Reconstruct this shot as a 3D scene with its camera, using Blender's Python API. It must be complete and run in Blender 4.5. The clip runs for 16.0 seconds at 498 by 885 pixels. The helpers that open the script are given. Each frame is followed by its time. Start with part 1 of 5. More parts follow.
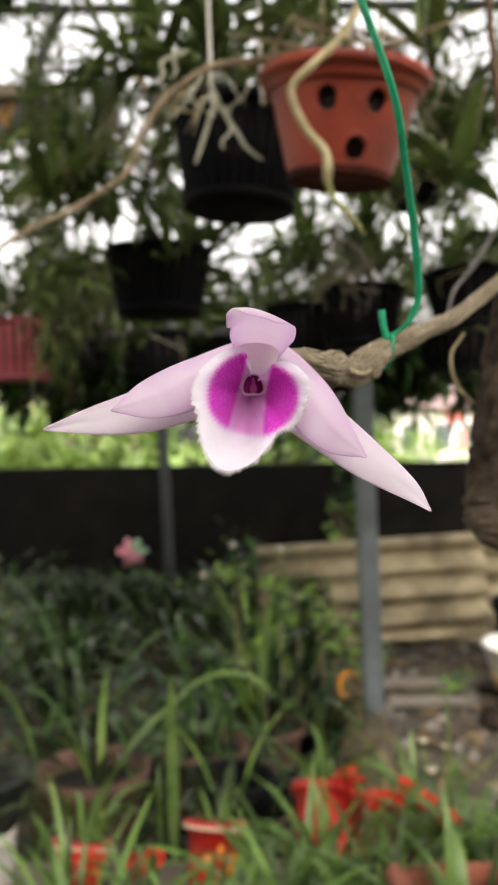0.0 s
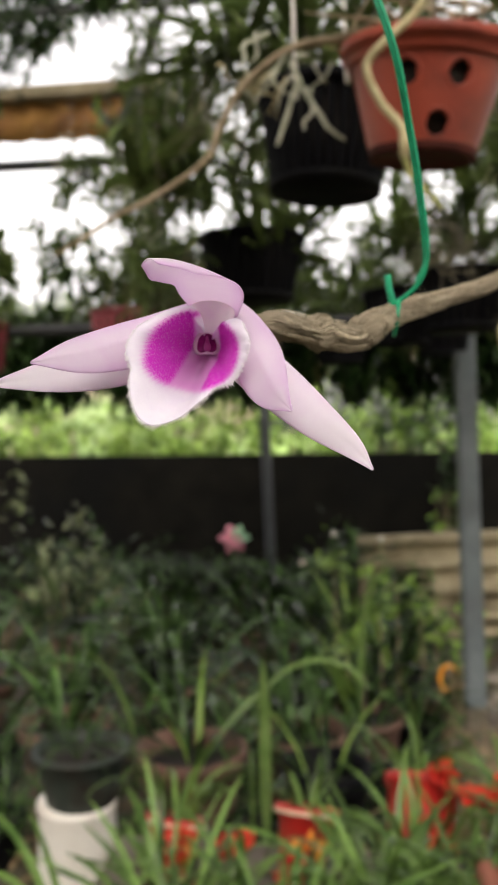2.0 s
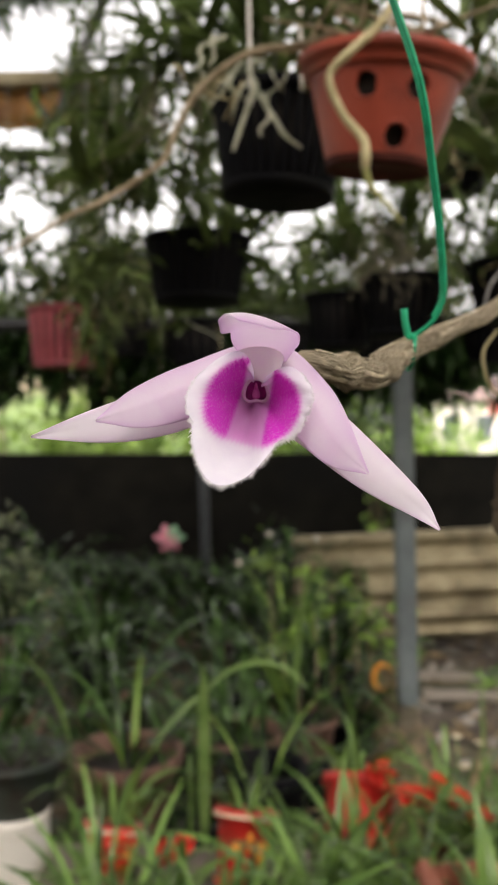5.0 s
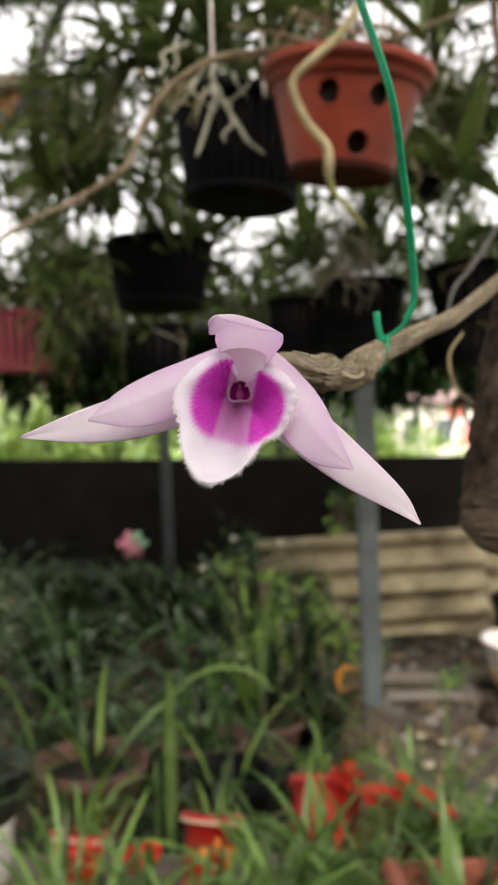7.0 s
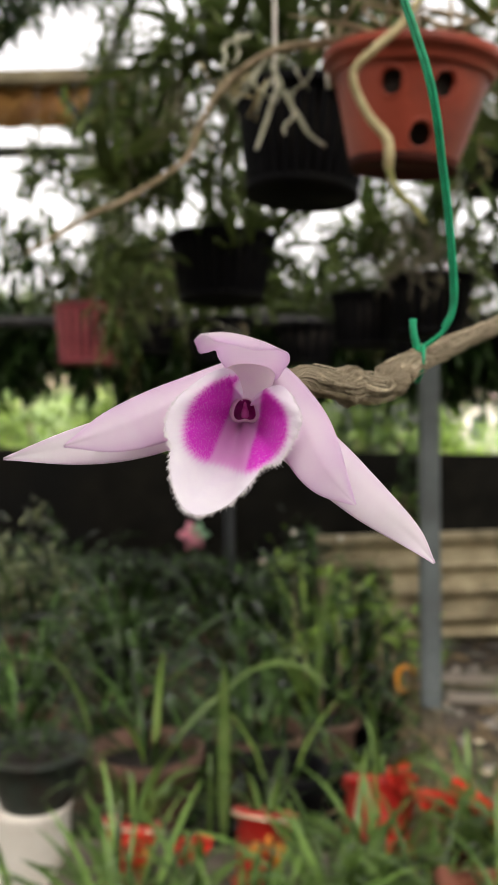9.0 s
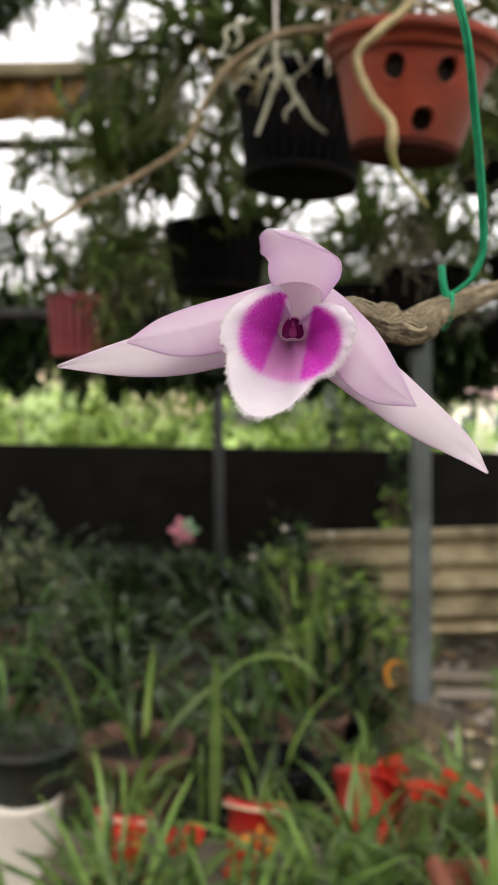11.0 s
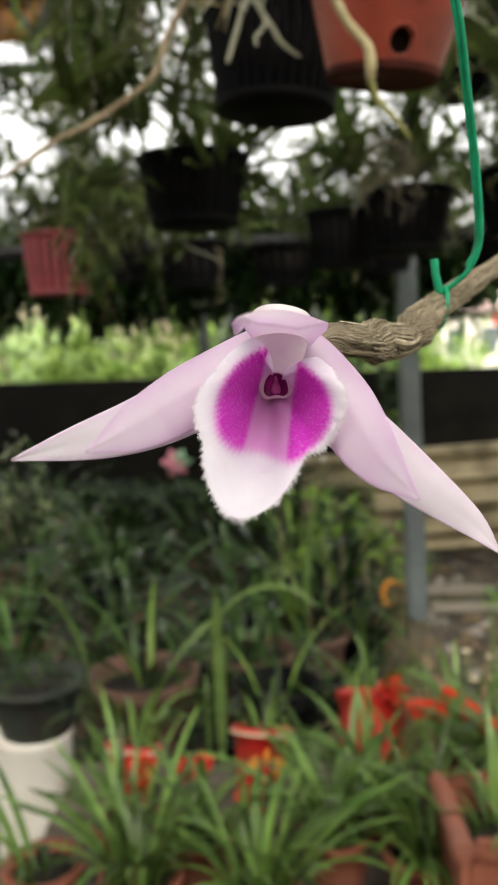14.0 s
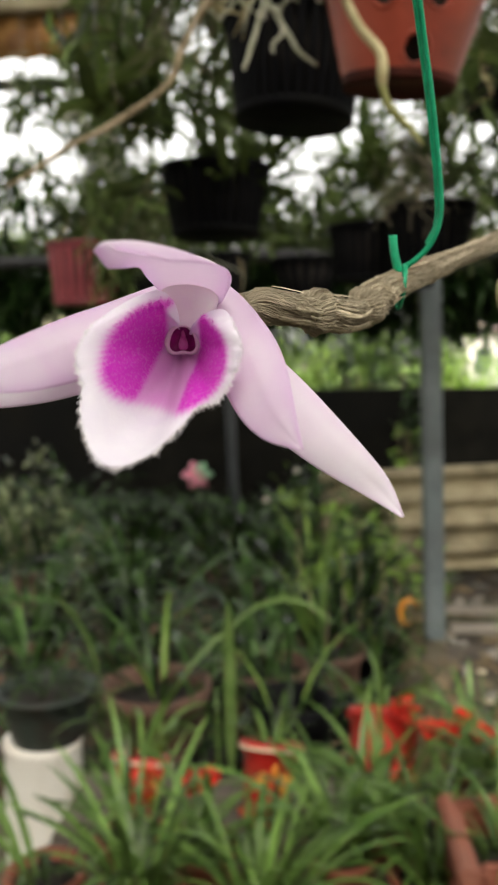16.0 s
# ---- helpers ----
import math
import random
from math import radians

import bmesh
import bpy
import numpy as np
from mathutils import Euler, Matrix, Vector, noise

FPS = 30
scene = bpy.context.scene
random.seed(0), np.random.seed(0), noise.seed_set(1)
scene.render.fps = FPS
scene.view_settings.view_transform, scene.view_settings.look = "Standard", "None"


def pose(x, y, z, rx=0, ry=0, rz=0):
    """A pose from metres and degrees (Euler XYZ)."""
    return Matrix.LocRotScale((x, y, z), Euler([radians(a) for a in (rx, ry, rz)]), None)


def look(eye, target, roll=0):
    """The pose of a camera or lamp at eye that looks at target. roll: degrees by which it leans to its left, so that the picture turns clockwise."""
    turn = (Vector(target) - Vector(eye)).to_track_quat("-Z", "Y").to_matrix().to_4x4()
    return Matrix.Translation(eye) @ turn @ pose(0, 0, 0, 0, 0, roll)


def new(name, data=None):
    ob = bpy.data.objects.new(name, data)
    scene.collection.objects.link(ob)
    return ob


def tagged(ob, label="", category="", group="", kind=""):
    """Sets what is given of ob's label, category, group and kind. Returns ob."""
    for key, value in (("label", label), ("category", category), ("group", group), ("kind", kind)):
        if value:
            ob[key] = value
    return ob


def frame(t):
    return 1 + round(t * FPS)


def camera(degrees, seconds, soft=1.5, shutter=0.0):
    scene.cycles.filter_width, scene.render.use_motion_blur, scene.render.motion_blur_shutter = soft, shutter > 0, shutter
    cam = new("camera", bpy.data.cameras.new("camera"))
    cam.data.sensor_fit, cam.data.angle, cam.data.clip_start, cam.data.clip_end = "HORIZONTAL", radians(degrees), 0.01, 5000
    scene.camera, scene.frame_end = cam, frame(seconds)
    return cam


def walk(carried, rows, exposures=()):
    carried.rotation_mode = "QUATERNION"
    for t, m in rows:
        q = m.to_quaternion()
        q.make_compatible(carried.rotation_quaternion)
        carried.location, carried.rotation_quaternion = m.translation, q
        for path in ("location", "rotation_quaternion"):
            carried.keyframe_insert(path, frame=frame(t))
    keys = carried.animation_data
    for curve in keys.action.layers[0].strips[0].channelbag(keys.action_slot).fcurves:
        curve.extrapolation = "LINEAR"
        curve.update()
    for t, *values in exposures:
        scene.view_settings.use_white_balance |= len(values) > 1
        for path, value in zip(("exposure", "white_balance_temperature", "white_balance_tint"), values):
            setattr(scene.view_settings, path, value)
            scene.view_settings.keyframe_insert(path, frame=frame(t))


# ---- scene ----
# ---- camera ----
cam = camera(34.0, 16.0, soft=0.8)
cam.data.dof.use_dof = True
cam.data.dof.focus_distance = 0.134
cam.data.dof.aperture_fstop = 38.0
cam.data.dof.aperture_blades = 0
PATH = [
    (0, (0.0000, 0.0000, 1.4000), (0.0000, 1.0000, 1.4000), -1.00),
    (0.5, (0.0004, 0.0010, 1.4007), (-0.0026, 1.0010, 1.3957), -0.84),
    (1, (0.0012, 0.0040, 1.3991), (-0.0090, 1.0039, 1.3889), -0.95),
    (1.5, (0.0117, 0.0033, 1.4018), (-0.0395, 1.0019, 1.3917), -0.75),
    (2, (0.0292, 0.0038, 1.3938), (-0.1007, 0.9953, 1.3826), -0.78),
    (2.5, (0.0200, 0.0033, 1.4007), (-0.1190, 0.9936, 1.3939), -0.86),
    (3, (0.0105, 0.0095, 1.4059), (-0.0829, 1.0051, 1.4025), -0.71),
    (3.5, (0.0076, 0.0179, 1.4115), (-0.0624, 1.0154, 1.4023), -0.60),
    (4, (0.0079, 0.0149, 1.4070), (-0.0577, 1.0125, 1.3879), -0.54),
    (6.5, (0.0051, 0.0038, 1.4029), (-0.0083, 1.0037, 1.3984), -0.05),
    (7, (0.0030, 0.0044, 1.4028), (0.0010, 1.0043, 1.3943), -0.53),
    (7.5, (-0.0050, 0.0026, 1.3958), (0.0086, 1.0024, 1.3843), -0.85),
    (8, (0.0027, 0.0047, 1.4007), (0.0058, 1.0046, 1.3873), -0.50),
    (8.5, (0.0086, 0.0082, 1.4049), (-0.0341, 1.0072, 1.3927), 0.14),
    (9, (0.0133, 0.0161, 1.4080), (-0.0672, 1.0127, 1.3908), 0.52),
    (11.5, (-0.0024, 0.0139, 1.3923), (-0.0575, 1.0122, 1.3728), 1.34),
    (12, (-0.0069, 0.0017, 1.3934), (-0.0057, 1.0017, 1.3842), 0.73),
    (12.5, (0.0002, 0.0073, 1.4045), (0.0334, 1.0067, 1.3917), -0.43),
    (13, (0.0080, 0.0243, 1.4135), (0.0220, 1.0228, 1.3596), -1.08),
    (13.5, (0.0067, 0.0220, 1.4133), (-0.0201, 1.0175, 1.3234), -1.48),
    (14, (0.0036, 0.0308, 1.4167), (-0.0517, 1.0230, 1.3049), -2.01),
    (14.5, (0.0039, 0.0388, 1.4136), (-0.0507, 1.0311, 1.3024), -1.78),
    (15, (0.0004, 0.0369, 1.4112), (-0.0413, 1.0311, 1.3120), -1.40),
    (15.5, (0.0026, 0.0349, 1.4098), (-0.0400, 1.0298, 1.3187), -1.14),
    (16, (0.0210, 0.0378, 1.4071), (-0.0636, 1.0299, 1.3148), -0.76),
]
walk(cam, [(t, look(eye, target, roll)) for t, eye, target, roll in PATH],
     [(0, 2.06, 6900, 14), (1.8, 2.05, 6900, 14), (2.5, 1.93, 6900, 14), (3.5, 1.95, 6900, 14), (6.5, 1.92, 6900, 14), (12.5, 1.88, 6900, 14), (14, 2.0, 6900, 9), (16, 2.0, 6900, 9)])

# ---- world, sun, exposure ----
world = bpy.data.worlds.new("overcast_sky")
scene.world = world
world.use_nodes = True
wn = world.node_tree
sky = wn.nodes.new("ShaderNodeTexSky")
sky.sky_type = 'NISHITA'
sky.sun_disc = False
sky.sun_elevation = radians(44)
sky.sun_rotation = radians(166)
sky.air_density, sky.dust_density, sky.ozone_density = 1.0, 6.0, 1.0
hsv = wn.nodes.new("ShaderNodeHueSaturation")
hsv.inputs["Saturation"].default_value = 0.08
wn.links.new(sky.outputs[0], hsv.inputs["Color"])
wn.links.new(hsv.outputs[0], wn.nodes["Background"].inputs[0])
wn.nodes["Background"].inputs[1].default_value = 0.15

sun_data = bpy.data.lights.new("sun", 'SUN')
sun_data.energy, sun_data.angle, sun_data.color = 1.3, radians(42), (1.0, 0.96, 0.9)
sun = new("sun", sun_data)
sun.matrix_world = look((1.6, -6.4, 6.4), (0, 0, 0))


# ---- materials ----
def mat(name, c1, c2=None, scale=20.0, rough=0.6, bump=0.0, bscale=80.0, metal=0.0, trans=0.0,
        detail=6.0, rand=0.0, spec=0.5, sss=0.0, stretch=(1, 1, 1), stain=None, stain_scale=4.0, coat=0.0):
    m = bpy.data.materials.new(name)
    m.use_nodes = True
    nt = m.node_tree
    n, l = nt.nodes, nt.links
    bs = n["Principled BSDF"]
    bs.inputs["Roughness"].default_value = rough
    bs.inputs["Metallic"].default_value = metal
    bs.inputs["Specular IOR Level"].default_value = spec
    bs.inputs["Coat Weight"].default_value = coat
    co = n.new("ShaderNodeTexCoord")
    mp = n.new("ShaderNodeMapping")
    mp.inputs["Scale"].default_value = stretch
    l.new(co.outputs["Object"], mp.inputs["Vector"])
    nz = n.new("ShaderNodeTexNoise")
    nz.inputs["Scale"].default_value, nz.inputs["Detail"].default_value = scale, detail
    l.new(mp.outputs[0], nz.inputs["Vector"])
    ramp = n.new("ShaderNodeValToRGB")
    ramp.color_ramp.elements[0].position, ramp.color_ramp.elements[1].position = 0.32, 0.68
    ramp.color_ramp.elements[0].color = (*c1, 1)
    ramp.color_ramp.elements[1].color = (*(c2 or c1), 1)
    l.new(nz.outputs["Fac"], ramp.inputs[0])
    col = ramp.outputs[0]
    if stain:
        n2 = n.new("ShaderNodeTexNoise")
        n2.inputs["Scale"].default_value, n2.inputs["Detail"].default_value = stain_scale, 8
        l.new(co.outputs["Object"], n2.inputs["Vector"])
        r2 = n.new("ShaderNodeValToRGB")
        r2.color_ramp.elements[0].position, r2.color_ramp.elements[1].position = 0.48, 0.66
        l.new(n2.outputs["Fac"], r2.inputs[0])
        mx = n.new("ShaderNodeMix")
        mx.data_type = 'RGBA'
        l.new(r2.outputs[0], mx.inputs["Factor"])
        l.new(col, mx.inputs["A"])
        mx.inputs["B"].default_value = (*stain, 1)
        col = mx.outputs["Result"]
    if rand:
        info = n.new("ShaderNodeObjectInfo")
        geo = n.new("ShaderNodeNewGeometry")
        add = n.new("ShaderNodeMath")
        add.operation = 'ADD'
        l.new(info.outputs["Random"], add.inputs[0])
        l.new(geo.outputs["Random Per Island"], add.inputs[1])
        fr = n.new("ShaderNodeMath")
        fr.operation = 'FRACT'
        l.new(add.outputs[0], fr.inputs[0])
        mr = n.new("ShaderNodeMapRange")
        mr.inputs["To Min"].default_value, mr.inputs["To Max"].default_value = 1 - rand, 1 + rand
        l.new(fr.outputs[0], mr.inputs["Value"])
        hs = n.new("ShaderNodeHueSaturation")
        l.new(mr.outputs[0], hs.inputs["Value"])
        l.new(col, hs.inputs["Color"])
        col = hs.outputs[0]
    l.new(col, bs.inputs["Base Color"])
    if sss:
        bs.inputs["Subsurface Weight"].default_value = sss
        bs.inputs["Subsurface Radius"].default_value = (0.004, 0.003, 0.003)
        bs.inputs["Subsurface Scale"].default_value = 0.3
    if bump:
        nb = n.new("ShaderNodeTexNoise")
        nb.inputs["Scale"].default_value, nb.inputs["Detail"].default_value = bscale, 8
        l.new(mp.outputs[0], nb.inputs["Vector"])
        bp = n.new("ShaderNodeBump")
        bp.inputs["Strength"].default_value = bump
        bp.inputs["Distance"].default_value = 0.4 / bscale
        l.new(nb.outputs["Fac"], bp.inputs["Height"])
        l.new(bp.outputs[0], bs.inputs["Normal"])
    if trans:
        tr = n.new("ShaderNodeBsdfTranslucent")
        l.new(col, tr.inputs["Color"])
        mix = n.new("ShaderNodeMixShader")
        mix.inputs[0].default_value = trans
        l.new(bs.outputs[0], mix.inputs[1])
        l.new(tr.outputs[0], mix.inputs[2])
        l.new(mix.outputs[0], n["Material Output"].inputs["Surface"])
    return m


def pigment(m, attribute, colour, grain=0.0, gscale=900.0):
    """Blend a second pigment into a petal material where the named attribute says so."""
    nt = m.node_tree
    n, l = nt.nodes, nt.links
    bs = n["Principled BSDF"]
    old = bs.inputs["Base Color"].links[0].from_socket
    at = n.new("ShaderNodeAttribute")
    at.attribute_name = attribute
    fac = at.outputs["Fac"]
    if grain:
        co = n.new("ShaderNodeTexCoord")
        nz = n.new("ShaderNodeTexNoise")
        nz.inputs["Scale"].default_value, nz.inputs["Detail"].default_value = gscale, 3
        l.new(co.outputs["Object"], nz.inputs["Vector"])
        mr = n.new("ShaderNodeMapRange")
        mr.inputs["From Min"].default_value, mr.inputs["From Max"].default_value = 0.3, 0.7
        mr.inputs["To Min"].default_value, mr.inputs["To Max"].default_value = 1 - grain, 1 + grain
        l.new(nz.outputs["Fac"], mr.inputs["Value"])
        mu = n.new("ShaderNodeMath")
        mu.operation, mu.use_clamp = 'MULTIPLY', True
        l.new(fac, mu.inputs[0])
        l.new(mr.outputs[0], mu.inputs[1])
        fac = mu.outputs[0]
    mx = n.new("ShaderNodeMix")
    mx.data_type = 'RGBA'
    l.new(fac, mx.inputs["Factor"])
    l.new(old, mx.inputs["A"])
    mx.inputs["B"].default_value = (*colour, 1)
    for link in list(old.links):
        if link.to_node != mx:
            l.new(mx.outputs["Result"], link.to_socket)
    return m


M_PETAL = pigment(mat("petal_lilac", (0.93, 0.80, 0.925), (0.97, 0.905, 0.96), 90, 0.5, 0.08, 900, trans=0.62, sss=0.1), "edge", (0.82, 0.56, 0.85))
M_SEPAL = pigment(mat("sepal_whitish_lilac", (0.935, 0.855, 0.935), (0.975, 0.94, 0.97), 90, 0.5, 0.08, 900, trans=0.50, sss=0.1), "edge", (0.86, 0.66, 0.87))
M_LIP = pigment(pigment(mat("lip_white_velvet", (0.91, 0.87, 0.945), (0.945, 0.92, 0.965), 300, 0.85, 0.45, 2200, trans=0.34, sss=0.1),
                        "mauve", (0.90, 0.38, 0.82)), "blotch", (0.85, 0.03, 0.72), 0.2, 2600)
M_LIP.node_tree.nodes["Principled BSDF"].inputs["Sheen Weight"].default_value = 0.1
M_FRINGE = mat("white_hair", (0.95, 0.93, 0.95), (0.97, 0.96, 0.97), 200, 0.8, trans=0.5)
M_COLUMN = mat("column_pale_pink", (0.97, 0.86, 0.91), (0.98, 0.94, 0.90), 260, 0.45, 0.1, 900, sss=0.1, trans=0.25)
M_VELVET = mat("magenta_velvet_hair", (0.70, 0.012, 0.58), (0.92, 0.06, 0.80), 900, 0.7, trans=0.35, rand=0.22)
M_STIGMA = mat("stigma_dark_magenta", (0.18, 0.003, 0.09), (0.32, 0.008, 0.19), 700, 0.35)
M_ANTHER = mat("anther_dull_pink", (0.50, 0.06, 0.30), (0.66, 0.20, 0.48), 900, 0.4)
M_PEDICEL = mat("pedicel_olive", (0.07, 0.07, 0.025), (0.15, 0.12, 0.05), 400, 0.5)
M_CANE = mat("dry_cane_bark", (0.28, 0.22, 0.135), (0.76, 0.65, 0.46), 1.0, 0.9, 0.75, 2.2, stretch=(260, 5.5, 1), spec=0.2, stain=(0.55, 0.46, 0.32), stain_scale=160)
_nt = M_CANE.node_tree
_at = _nt.nodes.new("ShaderNodeAttribute")
_at.attribute_name = "flow"
for _node in list(_nt.nodes):
    if _node.bl_idname == "ShaderNodeMapping":
        _nt.links.new(_at.outputs["Vector"], _node.inputs["Vector"])
M_FIBRE = mat("dry_sheath", (0.34, 0.28, 0.18), (0.66, 0.57, 0.41), 400, 0.9, 0.3, 1500, spec=0.2, rand=0.3)
M_WIRE = mat("green_plastic_wire", (0.001, 0.245, 0.11), (0.002, 0.33, 0.155), 300, 0.45, 0.08, 700, spec=0.35)
M_LOG = mat("old_log_bark", (0.014, 0.010, 0.007), (0.080, 0.058, 0.041), 140, 0.95, 1.0, 200, spec=0.2, stain=(0.125, 0.095, 0.065), stain_scale=25)
M_MOSS = mat("moss", (0.10, 0.11, 0.02), (0.26, 0.22, 0.07), 160, 0.95, 0.8, 300)
M_NET = mat("shade_net", (0.03, 0.03, 0.03), (0.05, 0.05, 0.05), 4, 0.9)
M_TERRA = mat("terracotta_plastic", (0.30, 0.045, 0.021), (0.40, 0.068, 0.033), 30, 0.55, 0.15, 220, stain=(0.19, 0.035, 0.02), stain_scale=14)
# the pot's red darkened, so the shade beneath it sits in the colour
M_TERRAD = mat("shaded_terracotta_plastic", (0.035, 0.008, 0.005), (0.080, 0.017, 0.010), 30, 0.75, 0.15, 220, spec=0.15)
M_BLACKPL = mat("black_plastic", (0.003, 0.003, 0.004), (0.006, 0.006, 0.007), 40, 0.65, 0.15, 200, spec=0.06, stain=(0.008, 0.008, 0.007), stain_scale=9)
M_PINKPL = mat("faded_red_plastic", (0.20, 0.026, 0.036), (0.32, 0.060, 0.070), 20, 0.5, 0.1, 90, stain=(0.12, 0.02, 0.025), stain_scale=9)
M_ROOT = mat("aerial_root", (0.34, 0.275, 0.13), (0.56, 0.48, 0.27), 90, 0.8, 0.4, 250)
M_ROOTTIP = mat("green_root_tip", (0.22, 0.22, 0.06), (0.38, 0.37, 0.13), 90, 0.6, 0.2, 250)
M_ROOTW = mat("white_velamen_root", (0.42, 0.44, 0.30), (0.66, 0.66, 0.52), 90, 0.85, 0.3, 250)
M_ROOTD = mat("old_grey_root", (0.12, 0.105, 0.065), (0.27, 0.24, 0.16), 90, 0.85, 0.3, 250, rand=0.4)
M_STEM = mat("dry_stem", (0.21, 0.16, 0.09), (0.44, 0.35, 0.22), 45, 0.8, 0.5, 150)
M_LEAF = mat("orchid_leaf", (0.040, 0.068, 0.018), (0.125, 0.170, 0.045), 14, 0.42, 0.15, 60, trans=0.28, rand=0.6, spec=0.3)
M_LEAF2 = mat("strap_leaf", (0.052, 0.112, 0.022), (0.175, 0.285, 0.066), 10, 0.34, 0.15, 60, trans=0.22, rand=0.7, spec=0.45)
# dark leaf green that also holds the shade of the dense back row
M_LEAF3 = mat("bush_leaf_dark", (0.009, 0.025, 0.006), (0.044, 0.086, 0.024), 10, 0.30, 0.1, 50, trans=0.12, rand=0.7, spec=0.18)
M_LEAFT = mat("tall_strap_leaf", (0.115, 0.20, 0.050), (0.22, 0.33, 0.10), 18, 0.42, 0.15, 60, trans=0.25, rand=0.15, spec=0.35)
M_LEAF4 = mat("young_leaf_yellow_green", (0.15, 0.29, 0.04), (0.28, 0.41, 0.08), 10, 0.45, 0.1, 50, trans=0.35, rand=0.35)
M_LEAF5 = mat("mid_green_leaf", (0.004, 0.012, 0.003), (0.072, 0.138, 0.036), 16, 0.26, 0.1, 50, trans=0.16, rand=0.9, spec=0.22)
M_FIELD = mat("field_leaf", (0.05, 0.10, 0.016), (0.15, 0.215, 0.045), 3, 0.6, 0.1, 20, trans=0.3, rand=0.6, spec=0.15)
M_SHRUB = mat("dull_variegated_leaf", (0.08, 0.12, 0.045), (0.36, 0.40, 0.20), 30, 0.40, 0.1, 60, trans=0.2, rand=0.7, spec=0.4)
M_STRAW = mat("dry_brown_leaf", (0.15, 0.10, 0.05), (0.30, 0.22, 0.12), 30, 0.8, 0.2, 80, rand=0.3, trans=0.15)
M_STEEL = mat("grey_painted_steel", (0.11, 0.135, 0.135), (0.165, 0.19, 0.19), 12, 0.55, 0.12, 60, metal=0.2, stain=(0.09, 0.10, 0.10), stain_scale=3.2)
M_DARKST = mat("dark_steel", (0.012, 0.013, 0.014), (0.030, 0.030, 0.030), 10, 0.6, 0.1, 50, metal=0.2)
M_RUST = mat("rusty_sheet", (0.30, 0.13, 0.03), (0.48, 0.25, 0.06), 5, 0.8, 0.3, 30, stain=(0.16, 0.07, 0.025), stain_scale=2)
# concrete taken down to near black: the wall's shade is in this colour
M_WALL = mat("shade_black_concrete", (0.004, 0.0038, 0.003), (0.011, 0.010, 0.0075), 5, 0.95, 0.5, 40, spec=0.1, stain=(0.005, 0.005, 0.0045), stain_scale=1.6)
M_SHEET = mat("fibre_cement", (0.25, 0.205, 0.12), (0.39, 0.335, 0.21), 8, 0.9, 0.3, 60, stain=(0.13, 0.105, 0.06), stain_scale=3)
M_GROUND = mat("littered_soil", (0.035, 0.027, 0.02), (0.13, 0.105, 0.08), 9, 0.95, 0.8, 40, stain=(0.10, 0.10, 0.05), stain_scale=1.2)
M_GRASS = mat("grass_field", (0.08, 0.155, 0.02), (0.15, 0.23, 0.04), 0.8, 0.9, 0.4, 12)
M_CLAY = mat("brown_clay_pot", (0.115, 0.062, 0.044), (0.20, 0.115, 0.084), 14, 0.85, 0.35, 90, spec=0.25, stain=(0.075, 0.060, 0.044), stain_scale=8)
M_TERRA2 = mat("terracotta_clay", (0.23, 0.066, 0.036), (0.34, 0.112, 0.06), 14, 0.75, 0.3, 90, stain=(0.22, 0.09, 0.06), stain_scale=7)
M_DKGREEN = mat("dark_green_glaze", (0.018, 0.026, 0.020), (0.046, 0.058, 0.046), 12, 0.55, 0.2, 60, spec=0.3, stain=(0.026, 0.022, 0.016), stain_scale=12)
M_WHITEP = mat("white_paint_weathered", (0.74, 0.70, 0.61), (0.84, 0.81, 0.73), 8, 0.7, 0.3, 60, stain=(0.45, 0.38, 0.28), stain_scale=5)
M_RED = mat("red_glaze", (0.46, 0.014, 0.012), (0.62, 0.032, 0.024), 16, 0.45, 0.1, 60, stain=(0.40, 0.05, 0.03), stain_scale=22)
M_CREAM = mat("cream_glaze", (0.62, 0.52, 0.34), (0.75, 0.66, 0.46), 16, 0.5, 0.1, 60)
M_ORANGE = mat("orange_motif", (0.78, 0.24, 0.02), (0.86, 0.42, 0.05), 30, 0.45)
M_REDFL = mat("scarlet_blossom", (0.80, 0.035, 0.025), (0.88, 0.09, 0.05), 60, 0.5, trans=0.3, rand=0.15)
M_PINKFL = mat("pink_blossom", (0.80, 0.22, 0.33), (0.85, 0.38, 0.45), 40, 0.6, trans=0.2)
M_MINT = mat("mint_green", (0.30, 0.58, 0.34), (0.42, 0.68, 0.45), 20, 0.5, trans=0.1)
M_TEAL = mat("teal_plastic", (0.10, 0.38, 0.30), (0.20, 0.52, 0.42), 15, 0.5, 0.1, 60)
M_TUB = mat("white_tub", (0.70, 0.66, 0.60), (0.80, 0.77, 0.72), 10, 0.5, 0.1, 60)
M_TUBT = mat("tan_tub_base", (0.52, 0.34, 0.16), (0.64, 0.45, 0.24), 10, 0.6, 0.1, 60)
M_POLE = mat("dull_pole", (0.024, 0.028, 0.03), (0.042, 0.046, 0.05), 8, 0.7, 0.1, 40)
M_FOOT = mat("rust_stained_steel", (0.11, 0.095, 0.065), (0.19, 0.16, 0.11), 14, 0.8, 0.25, 60, stain=(0.15, 0.10, 0.055), stain_scale=10)
M_WOOD = mat("grey_timber", (0.08, 0.065, 0.05), (0.17, 0.14, 0.11), 12, 0.85, 0.4, 60, stretch=(0.2, 1, 1))
M_WOODPALE = mat("pale_grey_timber", (0.20, 0.17, 0.135), (0.36, 0.32, 0.27), 14, 0.9, 0.4, 60, stretch=(0.2, 1, 1), stain=(0.13, 0.11, 0.085), stain_scale=6)
